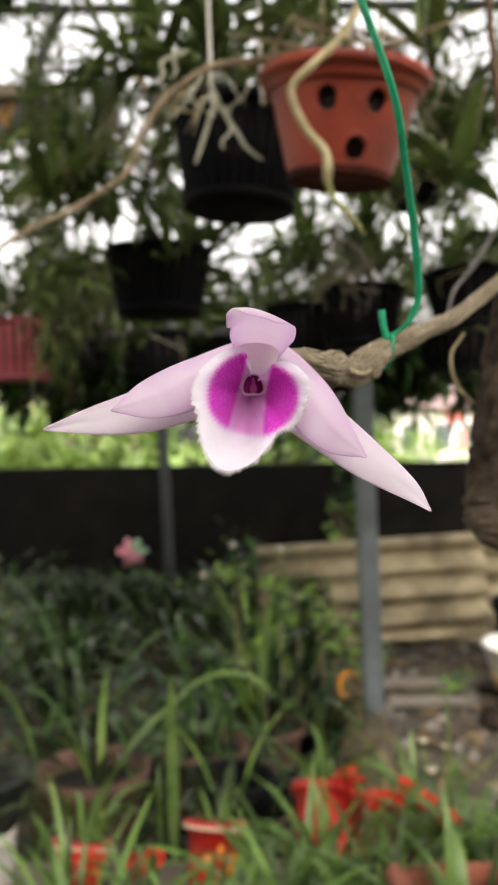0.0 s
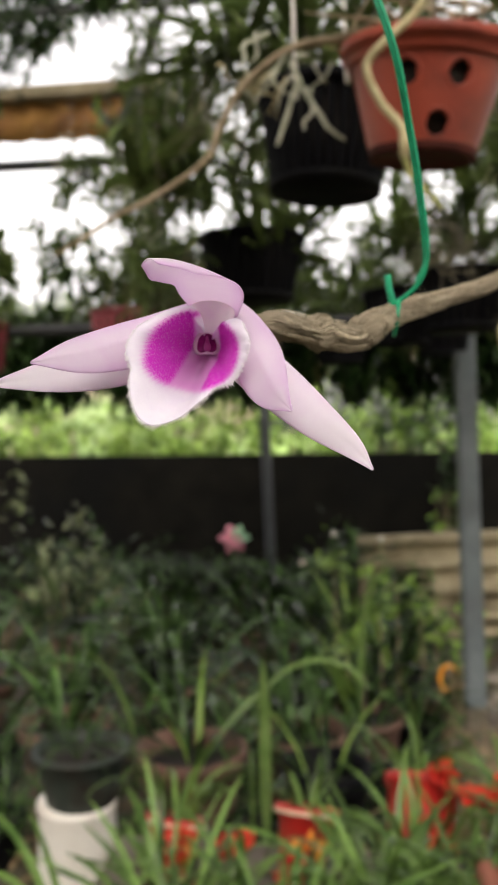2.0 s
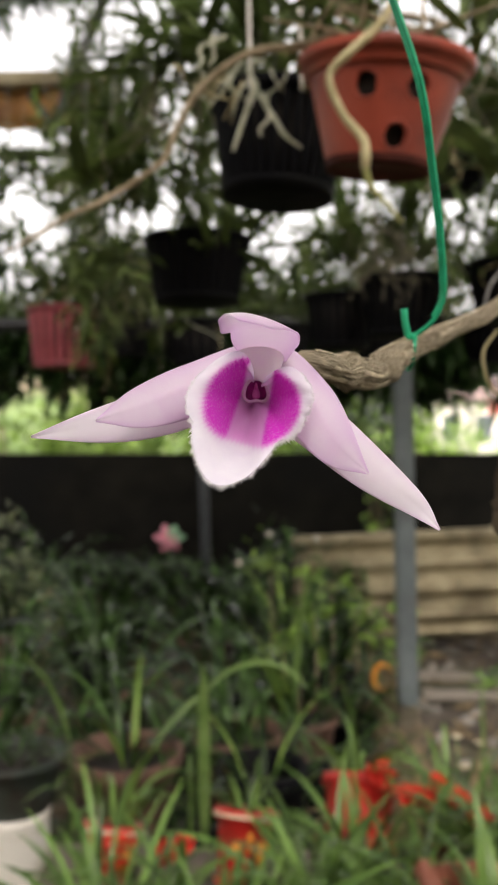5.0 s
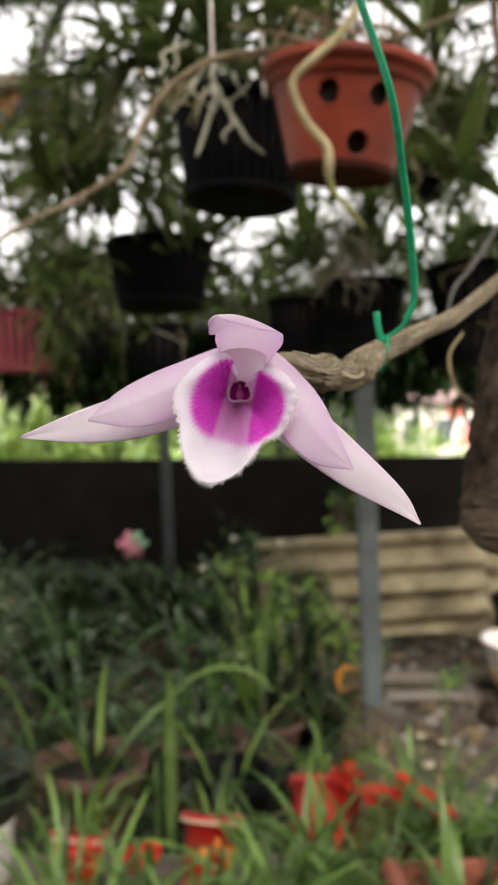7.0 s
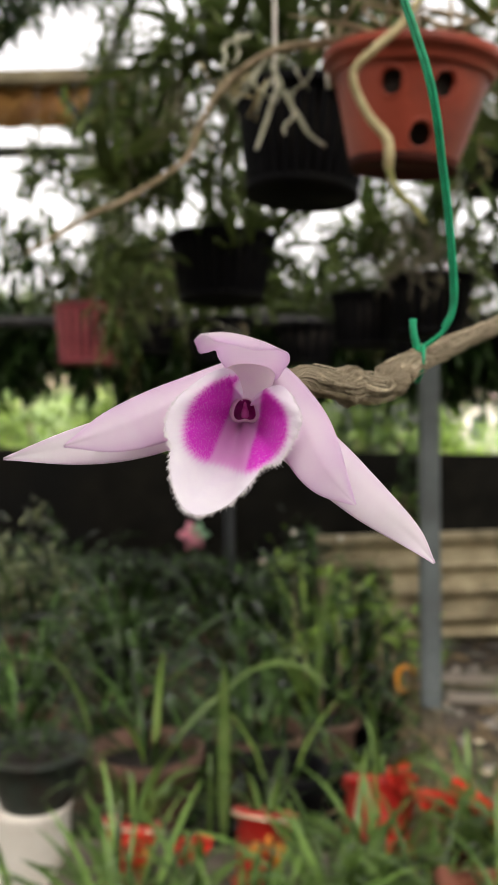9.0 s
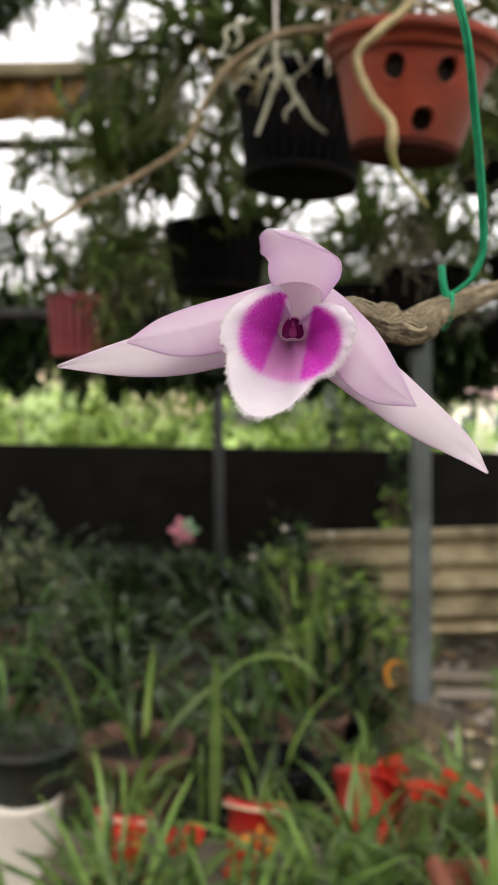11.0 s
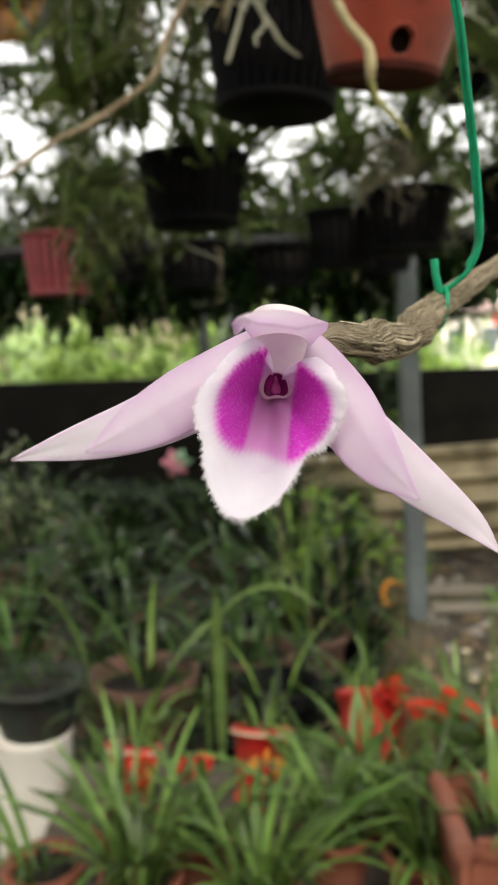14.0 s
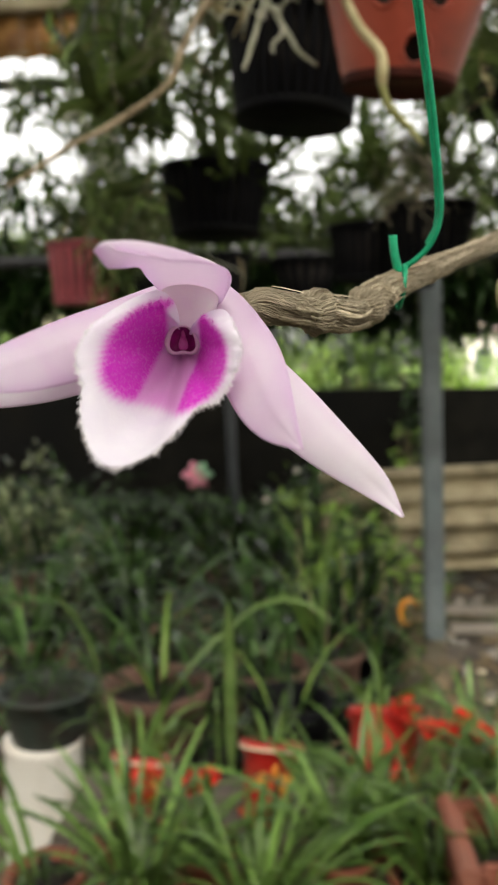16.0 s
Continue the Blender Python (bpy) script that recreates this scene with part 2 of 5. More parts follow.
M_TWIG = mat("brown_twig", (0.09, 0.055, 0.030), (0.20, 0.13, 0.08), 60, 0.9, 0.5, 150)
M_GREYTWIG = mat("grey_twig", (0.12, 0.115, 0.105), (0.23, 0.22, 0.205), 60, 0.85, 0.4, 150)
M_SOIL = mat("potting_soil", (0.008, 0.006, 0.004), (0.022, 0.016, 0.011), 90, 0.95, 0.8, 160)
M_GALV = mat("galvanised_wire", (0.14, 0.14, 0.14), (0.24, 0.24, 0.235), 60, 0.4, metal=0.8)
M_STONE = mat("grey_stone", (0.15, 0.14, 0.12), (0.32, 0.29, 0.25), 12, 0.9, 0.5, 60, rand=0.4)
M_LIME = mat("lime_crop_leaf", (0.12, 0.235, 0.025), (0.235, 0.37, 0.05), 3, 0.6, 0.1, 20, trans=0.35, rand=0.3, spec=0.15)
M_REDPANEL = mat("red_painted_panel", (0.50, 0.10, 0.09), (0.62, 0.16, 0.14), 2, 0.6, 0.1, 10)
M_HILL = mat("pale_hill_grass", (0.075, 0.125, 0.035), (0.15, 0.20, 0.075), 0.4, 0.9, 0.3, 4, stain=(0.28, 0.20, 0.16), stain_scale=0.12)
M_HOUSE = mat("far_render", (0.46, 0.42, 0.39), (0.56, 0.51, 0.48), 0.6, 0.9, 0.1, 5)
M_ROOFT = mat("far_roof", (0.34, 0.24, 0.22), (0.42, 0.31, 0.29), 1.5, 0.8, 0.2, 8)
M_PANE = mat("far_window", (0.04, 0.05, 0.06), (0.07, 0.08, 0.09), 2, 0.15)
M_TRUNK = mat("tree_bark", (0.06, 0.045, 0.032), (0.13, 0.10, 0.075), 6, 0.9, 0.6, 25)

# the shade net lets part of the light straight through its mesh
_nt = M_NET.node_tree
_tr = _nt.nodes.new("ShaderNodeBsdfTransparent")
_mx = _nt.nodes.new("ShaderNodeMixShader")
_mx.inputs[0].default_value = 0.23
_nt.links.new(_nt.nodes["Principled BSDF"].outputs[0], _mx.inputs[1])
_nt.links.new(_tr.outputs[0], _mx.inputs[2])
_nt.links.new(_mx.outputs[0], _nt.nodes["Material Output"].inputs["Surface"])

# ---- geometry helpers ----
RNG = np.random.default_rng(7)


def mesh_from(name, verts, faces, material, smooth=True):
    me = bpy.data.meshes.new(name)
    me.from_pydata([tuple(v) for v in verts], [], [tuple(f) for f in faces])
    me.materials.append(material)
    if smooth:
        me.polygons.foreach_set("use_smooth", [True] * len(me.polygons))
    me.update()
    return me


def thing(name, loc, label, category, group="", kind=""):
    ob = new(name)
    ob.location = loc
    ob.empty_display_size = 0.02
    return tagged(ob, label, category, group, kind)


def part(name, geo, material, parent, label="", smooth=True, kind=""):
    """One mesh object under a thing or a part; geo is a bmesh, a mesh, or (verts, faces)."""
    if isinstance(geo, tuple):
        me = mesh_from(name, geo[0], geo[1], material, smooth)
    elif isinstance(geo, bmesh.types.BMesh):
        me = bpy.data.meshes.new(name)
        geo.to_mesh(me)
        geo.free()
        me.materials.append(material)
        me.polygons.foreach_set("use_smooth", [smooth] * len(me.polygons))
    else:
        me = geo
    ob = new(name, me)
    ob.parent = parent
    return tagged(ob, label=label, kind=kind)


def merge(*geos):
    verts, faces = [], []
    for v, f in geos:
        k = len(verts)
        verts.extend(tuple(p) for p in v)
        faces.extend(tuple(i + k for i in q) for q in f)
    return verts, faces


def spline(points, n):
    """Smooth curve through a few points (Catmull-Rom)."""
    p = np.array(points, float)
    p = np.vstack([2 * p[0] - p[1], p, 2 * p[-1] - p[-2]])
    out = []
    for k in range(n + 1):
        s = k / n * (len(p) - 3)
        i = min(int(s), len(p) - 4)
        u = s - i
        a, b, c, d = p[i:i + 4]
        out.append(0.5 * (2 * b + (c - a) * u + (2 * a - 5 * b + 4 * c - d) * u * u + (3 * b - a - 3 * c + d) * u ** 3))
    return np.array(out)


def tube(points, radii, n=24, sides=10, rough=0.0, seed=1, smooth_path=True, lobes=0.0):
    """A tapered tube along a smooth path, with optional knobbly relief."""
    rng = np.random.default_rng(seed)
    p = spline(points, n) if smooth_path else np.array(points, float)
    n = len(p) - 1
    r = np.interp(np.linspace(0, 1, n + 1), np.linspace(0, 1, len(radii)), radii)
    verts, faces = [], []
    ref = np.array([0.31, 0.87, 0.38])
    phase = rng.uniform(0, 6.28, 4)
    for i in range(n + 1):
        t = p[min(i + 1, n)] - p[max(i - 1, 0)]
        t = t / (np.linalg.norm(t) + 1e-12)
        a = np.cross(t, ref)
        a /= np.linalg.norm(a)
        b = np.cross(t, a)
        for j in range(sides):
            th = 2 * math.pi * j / sides
            rr = r[i] * (1 + rough * rng.normal() + lobes * (0.6 * math.sin(3 * th + phase[0] + 0.05 * i) + 0.4 * math.sin(7 * th + phase[1] + 0.3 * math.sin(0.4 * i))))
            verts.append(p[i] + rr * (math.cos(th) * a + math.sin(th) * b))
    for i in range(n):
        for j in range(sides):
            k = (j + 1) % sides
            faces.append((i * sides + j, i * sides + k, (i + 1) * sides + k, (i + 1) * sides + j))
    faces.append(tuple(range(sides))[::-1])
    faces.append(tuple(n * sides + j for j in range(sides)))
    return verts, faces


def lathe(profile, sides=32, wobble=0.0):
    """A closed profile of (radius, height) turned about z."""
    verts, faces = [], []
    for r, z in profile:
        for j in range(sides):
            th = 2 * math.pi * j / sides
            rr = r * (1 + wobble * math.sin(2 * th + 0.7))
            verts.append((rr * math.cos(th), rr * math.sin(th), z))
    m = len(profile)
    for i in range(m - 1):
        for j in range(sides):
            k = (j + 1) % sides
            faces.append((i * sides + j, i * sides + k, (i + 1) * sides + k, (i + 1) * sides + j))
    if profile[0][0] > 1e-6:
        faces.append(tuple(range(sides))[::-1])
    if profile[-1][0] > 1e-6:
        faces.append(tuple((m - 1) * sides + j for j in range(sides)))
    return verts, faces


def box(x0, x1, y0, y1, z0, z1, bevel=0.004):
    bm = bmesh.new()
    bmesh.ops.create_cube(bm, size=1)
    for v in bm.verts:
        v.co = Vector(((x0 + x1) / 2 + v.co.x * (x1 - x0), (y0 + y1) / 2 + v.co.y * (y1 - y0), (z0 + z1) / 2 + v.co.z * (z1 - z0)))
    if bevel:
        bmesh.ops.bevel(bm, geom=bm.edges[:], offset=bevel, segments=2, affect='EDGES')
    return bm


def blade(base, heading, rise, length, width, droop, n=7, fold=0.25, twist=0.0, shape=0.5):
    """One leaf: a folded strip that leaves its base at an angle and arches over."""
    base = np.array(base, float)
    ch, sh = math.cos(heading), math.sin(heading)
    side = np.array([-sh, ch, 0.0])
    verts, faces = [], []
    pos = base.copy()
    ang = rise
    for i in range(n + 1):
        s = i / n
        out = np.array([ch * math.cos(ang), sh * math.cos(ang), math.sin(ang)])
        up = np.array([-ch * math.sin(ang), -sh * math.sin(ang), math.cos(ang)])
        w = width * 0.5 * max((min(1, 0.45 + 2.2 * s)) * (1 - s ** (1 + 3 * shape)) ** 0.7, 0.02)
        c, sn = math.cos(twist * s), math.sin(twist * s)
        sd = side * c + up * sn
        verts += [pos - sd * w + up * w * fold, pos, pos + sd * w + up * w * fold]
        pos = pos + out * length / n
        ang -= droop / n * (0.5 + s)
    for i in range(n):
        k = 3 * i
        faces += [(k, k + 1, k + 4, k + 3), (k + 1, k + 2, k + 5, k + 4)]
    return verts, faces


def strap_meshes(name, material, count, seed, length=(0.25, 0.4), width=(0.012, 0.02), rise=(0.9, 1.45), droop=(0.6, 2.2)):
    rng = np.random.default_rng(seed)
    return [mesh_from(name, *blade((0, 0, 0), 0, rng.uniform(*rise), rng.uniform(*length), rng.uniform(*width), rng.uniform(*droop), 8, 0.35, rng.uniform(-0.6, 0.6)), material)
            for _ in range(count)]


def tuft(parent, meshes, count, spread, z, seed, scale=(0.75, 1.2), name="leaf"):
    """Single leaves of a strap-leaved plant, each an object of its own on a shared mesh."""
    rng = np.random.default_rng(seed)
    for k in range(count):
        ob = new(name, meshes[int(rng.integers(len(meshes)))])
        ob.parent = parent
        a = rng.uniform(0, 6.283)
        r = spread * math.sqrt(rng.uniform())
        ob.location = (r * math.cos(a), r * math.sin(a), z)
        s = rng.uniform(*scale)
        ob.rotation_euler = (0, 0, a + rng.uniform(-0.5, 0.5))
        ob.scale = (s, s, s)


def clump(count, seed, size, length, width, rise=(-0.4, 1.2), droop=(0.2, 1.4), shape=0.5, n=4, gap=0.0):
    """Many leaves scattered in an uneven cloud."""
    rng = np.random.default_rng(seed)
    sx, sy, sz = size
    cores = rng.normal(size=(max(3, count // 28), 3)) * (sx * 0.5, sy * 0.5, sz * 0.5)
    geos = []
    for _ in range(count):
        c = cores[int(rng.integers(len(cores)))] + rng.normal(size=3) * (sx * 0.22, sy * 0.22, sz * 0.22)
        geos.append(blade(c, rng.uniform(0, 6.283), rng.uniform(*rise), rng.uniform(*length), rng.uniform(*width), rng.uniform(*droop), n, 0.2, rng.uniform(-1, 1), shape))
    return merge(*geos)


def pot_profile(r_top, r_bot, h, wall=0.006, lip=0.012, lip_h=0.02):
    """Outer wall, rolled rim and inside of a plant pot, from the base up."""
    k = (r_top - r_bot) / h
    return [(0.0, 0.0), (r_bot * 0.97, 0.0), (r_bot, 0.003), (r_bot + k * (h - lip_h) * 0.5, (h - lip_h) * 0.5), (r_bot + k * (h - lip_h), h - lip_h), (r_top + lip * 0.8, h - lip_h + 0.002),
            (r_top + lip, h - lip_h * 0.5), (r_top + lip * 0.9, h - 0.001), (r_top + lip * 0.4, h), (r_top - wall, h - 0.003), (r_top - wall - k * 0.02, h * 0.8), (r_bot + k * h * 0.7 - wall, h * 0.72), (0.0, h * 0.72)]

# ---- ground and setting ----
def plane(name, x0, x1, y0, y1, z, material, nx=1, ny=1, relief=0.0, seed=3):
    rng = np.random.default_rng(seed)
    xs, ys = np.linspace(x0, x1, nx + 1), np.linspace(y0, y1, ny + 1)
    verts = [(x, y, z + (relief * rng.normal() if relief else 0)) for y in ys for x in xs]
    faces = [(j * (nx + 1) + i, j * (nx + 1) + i + 1, (j + 1) * (nx + 1) + i + 1, (j + 1) * (nx + 1) + i) for j in range(ny) for i in range(nx)]
    return new(name, mesh_from(name, verts, faces, material))


def rings_ground():
    """One sheet that reaches the horizon, finer near the shed."""
    rng = np.random.default_rng(3)
    edges = np.concatenate([-np.geomspace(2500, 9, 10), np.linspace(-8, 8, 65), np.geomspace(9, 2500, 10)])
    verts = [(x, y, 0.012 * rng.normal() if max(abs(x), abs(y)) < 8.5 else 0.0) for y in edges for x in edges]
    m = len(edges)
    faces = [(j * m + i, j * m + i + 1, (j + 1) * m + i + 1, (j + 1) * m + i) for j in range(m - 1) for i in range(m - 1)]
    ob = new("ground", mesh_from("ground", verts, faces, M_GROUND))
    return tagged(ob, "brown littered soil floor of the orchid shed", "ground", kind="structure")


rings_ground()
field = plane("grass_field", -300, 300, 6.4, 600, 0.03, M_GRASS, 2, 2)
tagged(field, "bright green grass field beyond the wall", "grass", kind="structure")

# back wall, painted as dark as its shade
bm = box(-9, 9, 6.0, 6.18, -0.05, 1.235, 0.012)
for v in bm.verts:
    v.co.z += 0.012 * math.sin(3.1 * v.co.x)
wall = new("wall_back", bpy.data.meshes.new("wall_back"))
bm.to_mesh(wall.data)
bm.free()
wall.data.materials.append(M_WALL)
tagged(wall, "low concrete wall behind the pots, its shade put into a near-black colour", "wall", kind="structure")


# ---- the orchid flower ----
def tepal(parent, name, mid, widths, facing, cup, label, material, n=44, m=20, bend=0.0, thick=0.00022):
    """A petal or sepal: a pointed blade along a bent midrib, facing one way, with its edges cupped back."""
    p = spline(mid, n)
    w = spline([(v, 0, 0) for v in widths], n)[:, 0].clip(0.00005)
    facing = np.array(facing, float) / np.linalg.norm(facing)
    cups = np.interp(np.linspace(0, 1, n + 1), np.linspace(0, 1, len(cup)), cup)
    verts, edge = [], []
    for i in range(n + 1):
        t = p[min(i + 1, n)] - p[max(i - 1, 0)]
        t /= np.linalg.norm(t)
        s = np.cross(t, facing)
        s /= np.linalg.norm(s)
        f = np.cross(s, t)
        for j in range(m + 1):
            v = 2 * j / m - 1
            ripple = 0.00012 * math.sin(9 * i / n + 2.3 * v) + 0.00006 * math.exp(-(v / 0.3) ** 2)
            verts.append(p[i] + s * w[i] * v - f * (cups[i] * w[i] * v * v + abs(bend) * w[i] * max(0.0, v * (1 if bend > 0 else -1) - 0.25) * min(1.0, 2.2 * i / n) + ripple))
            edge.append(max(0.0, min(1.0, 0.40 * (abs(v) - 0.55) / 0.45 + 0.3 * max(0, i / n - 0.85) / 0.15)))
    faces = [(i * (m + 1) + j, i * (m + 1) + j + 1, (i + 1) * (m + 1) + j + 1, (i + 1) * (m + 1) + j) for i in range(n) for j in range(m)]
    me = mesh_from(name, verts, faces, material)
    me.attributes.new("edge", 'FLOAT', 'POINT').data.foreach_set("value", edge)
    ob = part(name, me, material, parent, label)
    sol = ob.modifiers.new("thickness", 'SOLIDIFY')
    sol.thickness, sol.offset = thick, 0
    return ob


flower = thing("orchid_flower", (0, 0, 0), "pale lilac orchid flower with magenta blotches on its white lip", "flower")

tepal(flower, "dorsal_sepal", [(0.0024, 0.1640, 1.4160), (0.0026, 0.1580, 1.4190), (0.0030, 0.149, 1.4212), (0.0024, 0.140, 1.4217), (0.0005, 0.131, 1.4213), (-0.0018, 0.1256, 1.4206)],
      [0.0034, 0.0050, 0.0061, 0.0059, 0.0055, 0.0046, 0.0036, 0.0016], (-0.04, -0.22, -1.0), [0.12, 0.02, -0.14, -0.36, -0.58, -0.5], "pale lilac hooded sepal arching forward", M_PETAL)
tepal(flower, "lateral_sepal", [(-0.003, 0.166, 1.4120), (-0.011, 0.1585, 1.4095), (-0.021, 0.1495, 1.4058), (-0.0354, 0.1404, 1.4029)],
      [0.0040, 0.0050, 0.0048, 0.0042, 0.0028, 0.0002], (-0.25, -1, -0.15), [0.12], "long pointed whitish lilac sepal", M_SEPAL)
tepal(flower, "lateral_sepal", [(0.004, 0.166, 1.4110), (0.012, 0.159, 1.4050), (0.0215, 0.152, 1.3968), (0.0285, 0.1472, 1.3912), (0.0320, 0.1444, 1.3873)],
      [0.0036, 0.0046, 0.0045, 0.0037, 0.0026, 0.0014, 0.0002], (0.25, -1, -0.2), [0.14], "long pointed whitish lilac sepal", M_SEPAL)
tepal(flower, "petal", [(0.0045, 0.1685, 1.4172), (-0.0002, 0.1640, 1.4162), (-0.0085, 0.1525, 1.4117), (-0.0155, 0.138, 1.4077), (-0.0211, 0.1262, 1.4054)],
      [0.0040, 0.0044, 0.0046, 0.0043, 0.0029, 0.0002], (0.1, -1, -0.1), [0.06], "pale lilac petal with a rosy edge", M_PETAL, bend=0.7)
tepal(flower, "petal", [(-0.0005, 0.1685, 1.4172), (0.0042, 0.1640, 1.4162), (0.0099, 0.1545, 1.4092), (0.0143, 0.143, 1.4018), (0.0190, 0.1330, 1.3973)],
      [0.0040, 0.0044, 0.0048, 0.0046, 0.0031, 0.0002], (-0.1, -1, -0.1), [0.08], "pale lilac petal with a rosy edge", M_PETAL, bend=-0.5)


LIP_R = [(0, 10.6), (13, 10.0), (28, 9.2), (40, 8.4), (48, 6.2), (56, 4.0), (62, 3.4), (84, 3.4), (91, 4.3), (99, 7.4), (110, 8.8), (126, 9.0), (149, 9.1), (163, 9.7), (172, 10.2), (184, 10.4), (194, 10.3), (202, 9.9), (208, 10.4),
         (217, 11.3), (228, 12.4), (238, 13.7), (246, 14.3), (252, 14.2), (264, 12.9), (273, 11.8), (279, 10.6), (289, 9.7), (300, 8.5), (306, 8.8), (315, 9.9), (328, 9.7), (345, 9.9), (360, 10.6)]
LIP_Y = [(0, 144.4), (25, 145.5), (45, 150), (54, 156), (62, 160.5), (84, 160.5), (91, 157), (100, 150.3), (120, 147), (145, 144.5), (165, 141.6), (184, 139.7), (206, 138.6), (230, 135), (254, 132.8), (280, 137.5), (304, 145.2), (330, 145.0), (360, 144.4)]
DIAL = np.arange(0, 360, 0.5)


def ring_table(table):
    """A smooth closed curve over the dial, two values a degree."""
    a, b = zip(*table)
    return np.mean([np.interp((DIAL + o) % 360, a, b) for o in (-5, -2.5, 0, 2.5, 5)], axis=0) * 0.001


RING_R, RING_Y = ring_table(LIP_R), ring_table(LIP_Y)
THROAT = 0.1622


def lip_point(rho, deg, frill=0.0):
    """A point of the funnel-shaped lip: rho runs from the throat (0) to the margin (1)."""
    k = int(deg * 2) % 720
    u = deg * 2 - int(deg * 2)
    r = (RING_R[k] * (1 - u) + RING_R[(k + 1) % 720] * u) * rho
    front = RING_Y[k] * (1 - u) + RING_Y[(k + 1) % 720] * u
    low = math.exp(-((deg - 262) / 27) ** 2)
    q = min(rho, 1.0)
    s = math.sin(q * math.pi / 2) ** 1.8 * (1 - low) + q ** 1.75 * low
    th = math.radians(deg)
    roll = math.exp(-((deg - 116) / 26) ** 2) + 0.8 * math.exp(-((deg - 36) / 14) ** 2)
    y = THROAT - (THROAT - front) * s + frill + 0.009 * roll * max(0.0, (q - 0.62) / 0.38) ** 1.8
    x = 0.0007 + r * math.cos(th)
    z = 1.4 + 0.0655 * y + r * math.sin(th)
    below = max(0.0, -math.sin(th))
    y -= 0.0010 * math.exp(-((x - 0.0009) / 0.0012) ** 2) * below * (1 - rho) * rho * 4
    return np.array([x, y, z])


def lip_pigment(x, z, streak=0.0):
    """Magenta share and mauve share at a place of the lip, in millimetres from the throat."""
    tall = 7.3 if z < -1.2 else (8.2 if x < 0.8 else 6.6)
    e = math.sqrt(((x - 0.25) / 8.2) ** 2 + ((z + 1.2) / tall) ** 2) + streak
    inside = 1 / (1 + math.exp((e - 0.985) * 34))
    left, right = -2.45 + 0.27 * z, 3.0 + 0.17 * z
    gap = 1 / (1 + math.exp(-(left - x) * 6.5)) + 1 / (1 + math.exp(-(x - right) * 6.5))
    blotch = inside * gap
    mauve = 0.95 * inside * (1 - min(1.0, gap)) / (1 + math.exp((z + 4.6) * 1.1))
    mauve = max(mauve, 0.80 * inside * (1 - min(1.0, gap)) / (1 + math.exp((z + 0.5) * 2.0)))
    return blotch, mauve


def lip_shares(v, streak=0.0):
    return lip_pigment((v[0] - 0.0007) * 1000, (v[2] - 1.4 - 0.0655 * v[1]) * 1000, streak)


def build_lip():
    nr, na = 84, 330
    verts, faces, blotch, mauve = [], [], [], []
    for i in range(nr + 1):
        rho = i / nr
        for j in range(na):
            deg = 360 * j / na
            frill = 0.00012 * rho ** 8 * math.sin(j * 0.37 + 2 * math.sin(j * 0.14))
            v = lip_point(rho, deg, frill)
            verts.append(v)
            b, m = lip_shares(v, 0.022 * math.sin(j * 2.1) * math.sin(j * 0.83))
            blotch.append(b)
            mauve.append(m)
    for i in range(nr):
        for j in range(na):
            k = (j + 1) % na
            faces.append((i * na + j, (i + 1) * na + j, (i + 1) * na + k, i * na + k))
    me = mesh_from("lip", verts, faces, M_LIP)
    me.attributes.new("blotch", 'FLOAT', 'POINT').data.foreach_set("value", blotch)
    me.attributes.new("mauve", 'FLOAT', 'POINT').data.foreach_set("value", mauve)
    ob = part("lip", me, M_LIP, flower, "white velvety lip with two magenta blotches and a fringed margin")
    sol = ob.modifiers.new("thickness", 'SOLIDIFY')
    sol.thickness, sol.offset = 0.00014, 0
    return ob


def hair(p, d, length, width):
    """One fine tapered hair with three sides."""
    d = d / np.linalg.norm(d)
    s = np.cross(d, (0.2, 1, 0.1))
    s = s / np.linalg.norm(s) * width
    u = np.cross(d, s) * 0.5
    return [p - s, p + s * 0.5 + u, p + s * 0.5 - u, p + d * length], [(0, 1, 3), (1, 2, 3), (2, 0, 3)]


def build_fringe(lip):
    """Fine hairs in small tufts along the margin of the lip, longest on its lower lobe."""
    rng = np.random.default_rng(11)
    geos = []
    for _ in range(560):
        deg = rng.uniform(150, 386) % 360
        low = max(0.0, -math.sin(math.radians(deg)))
        lean = rng.normal(size=3) * 0.30
        tuft_len = rng.uniform(0.25, 1.0)
        for _ in range(4):
            here = (deg + rng.normal() * 0.5) % 360
            p = lip_point(0.997 - abs(rng.normal()) * 0.012, here)
            d = p - lip_point(0.94, here)
            d /= np.linalg.norm(d)
            d = d * 0.7 + np.array([math.cos(math.radians(here)), 0, math.sin(math.radians(here))]) * 0.6 + lean + rng.normal(size=3) * 0.16
            geos.append(hair(p, d, tuft_len * (0.0006 + 0.0007 * low) * rng.uniform(0.6, 1.3), 0.00006))
    for _ in range(2600):
        deg = rng.uniform(135, 392) % 360
        rho = rng.uniform(0.80, 0.995)
        p = lip_point(rho, deg)
        d = p - lip_point(rho - 0.04, deg)
        d = d / np.linalg.norm(d) + np.array([0, -0.55, 0]) + rng.normal(size=3) * 0.3
        geos.append(hair(p, d, rng.uniform(0.0002, 0.0005), 0.00004))
    part("fringe", merge(*geos), M_FRINGE, lip, "fine white hairs", smooth=False, kind="stuff")


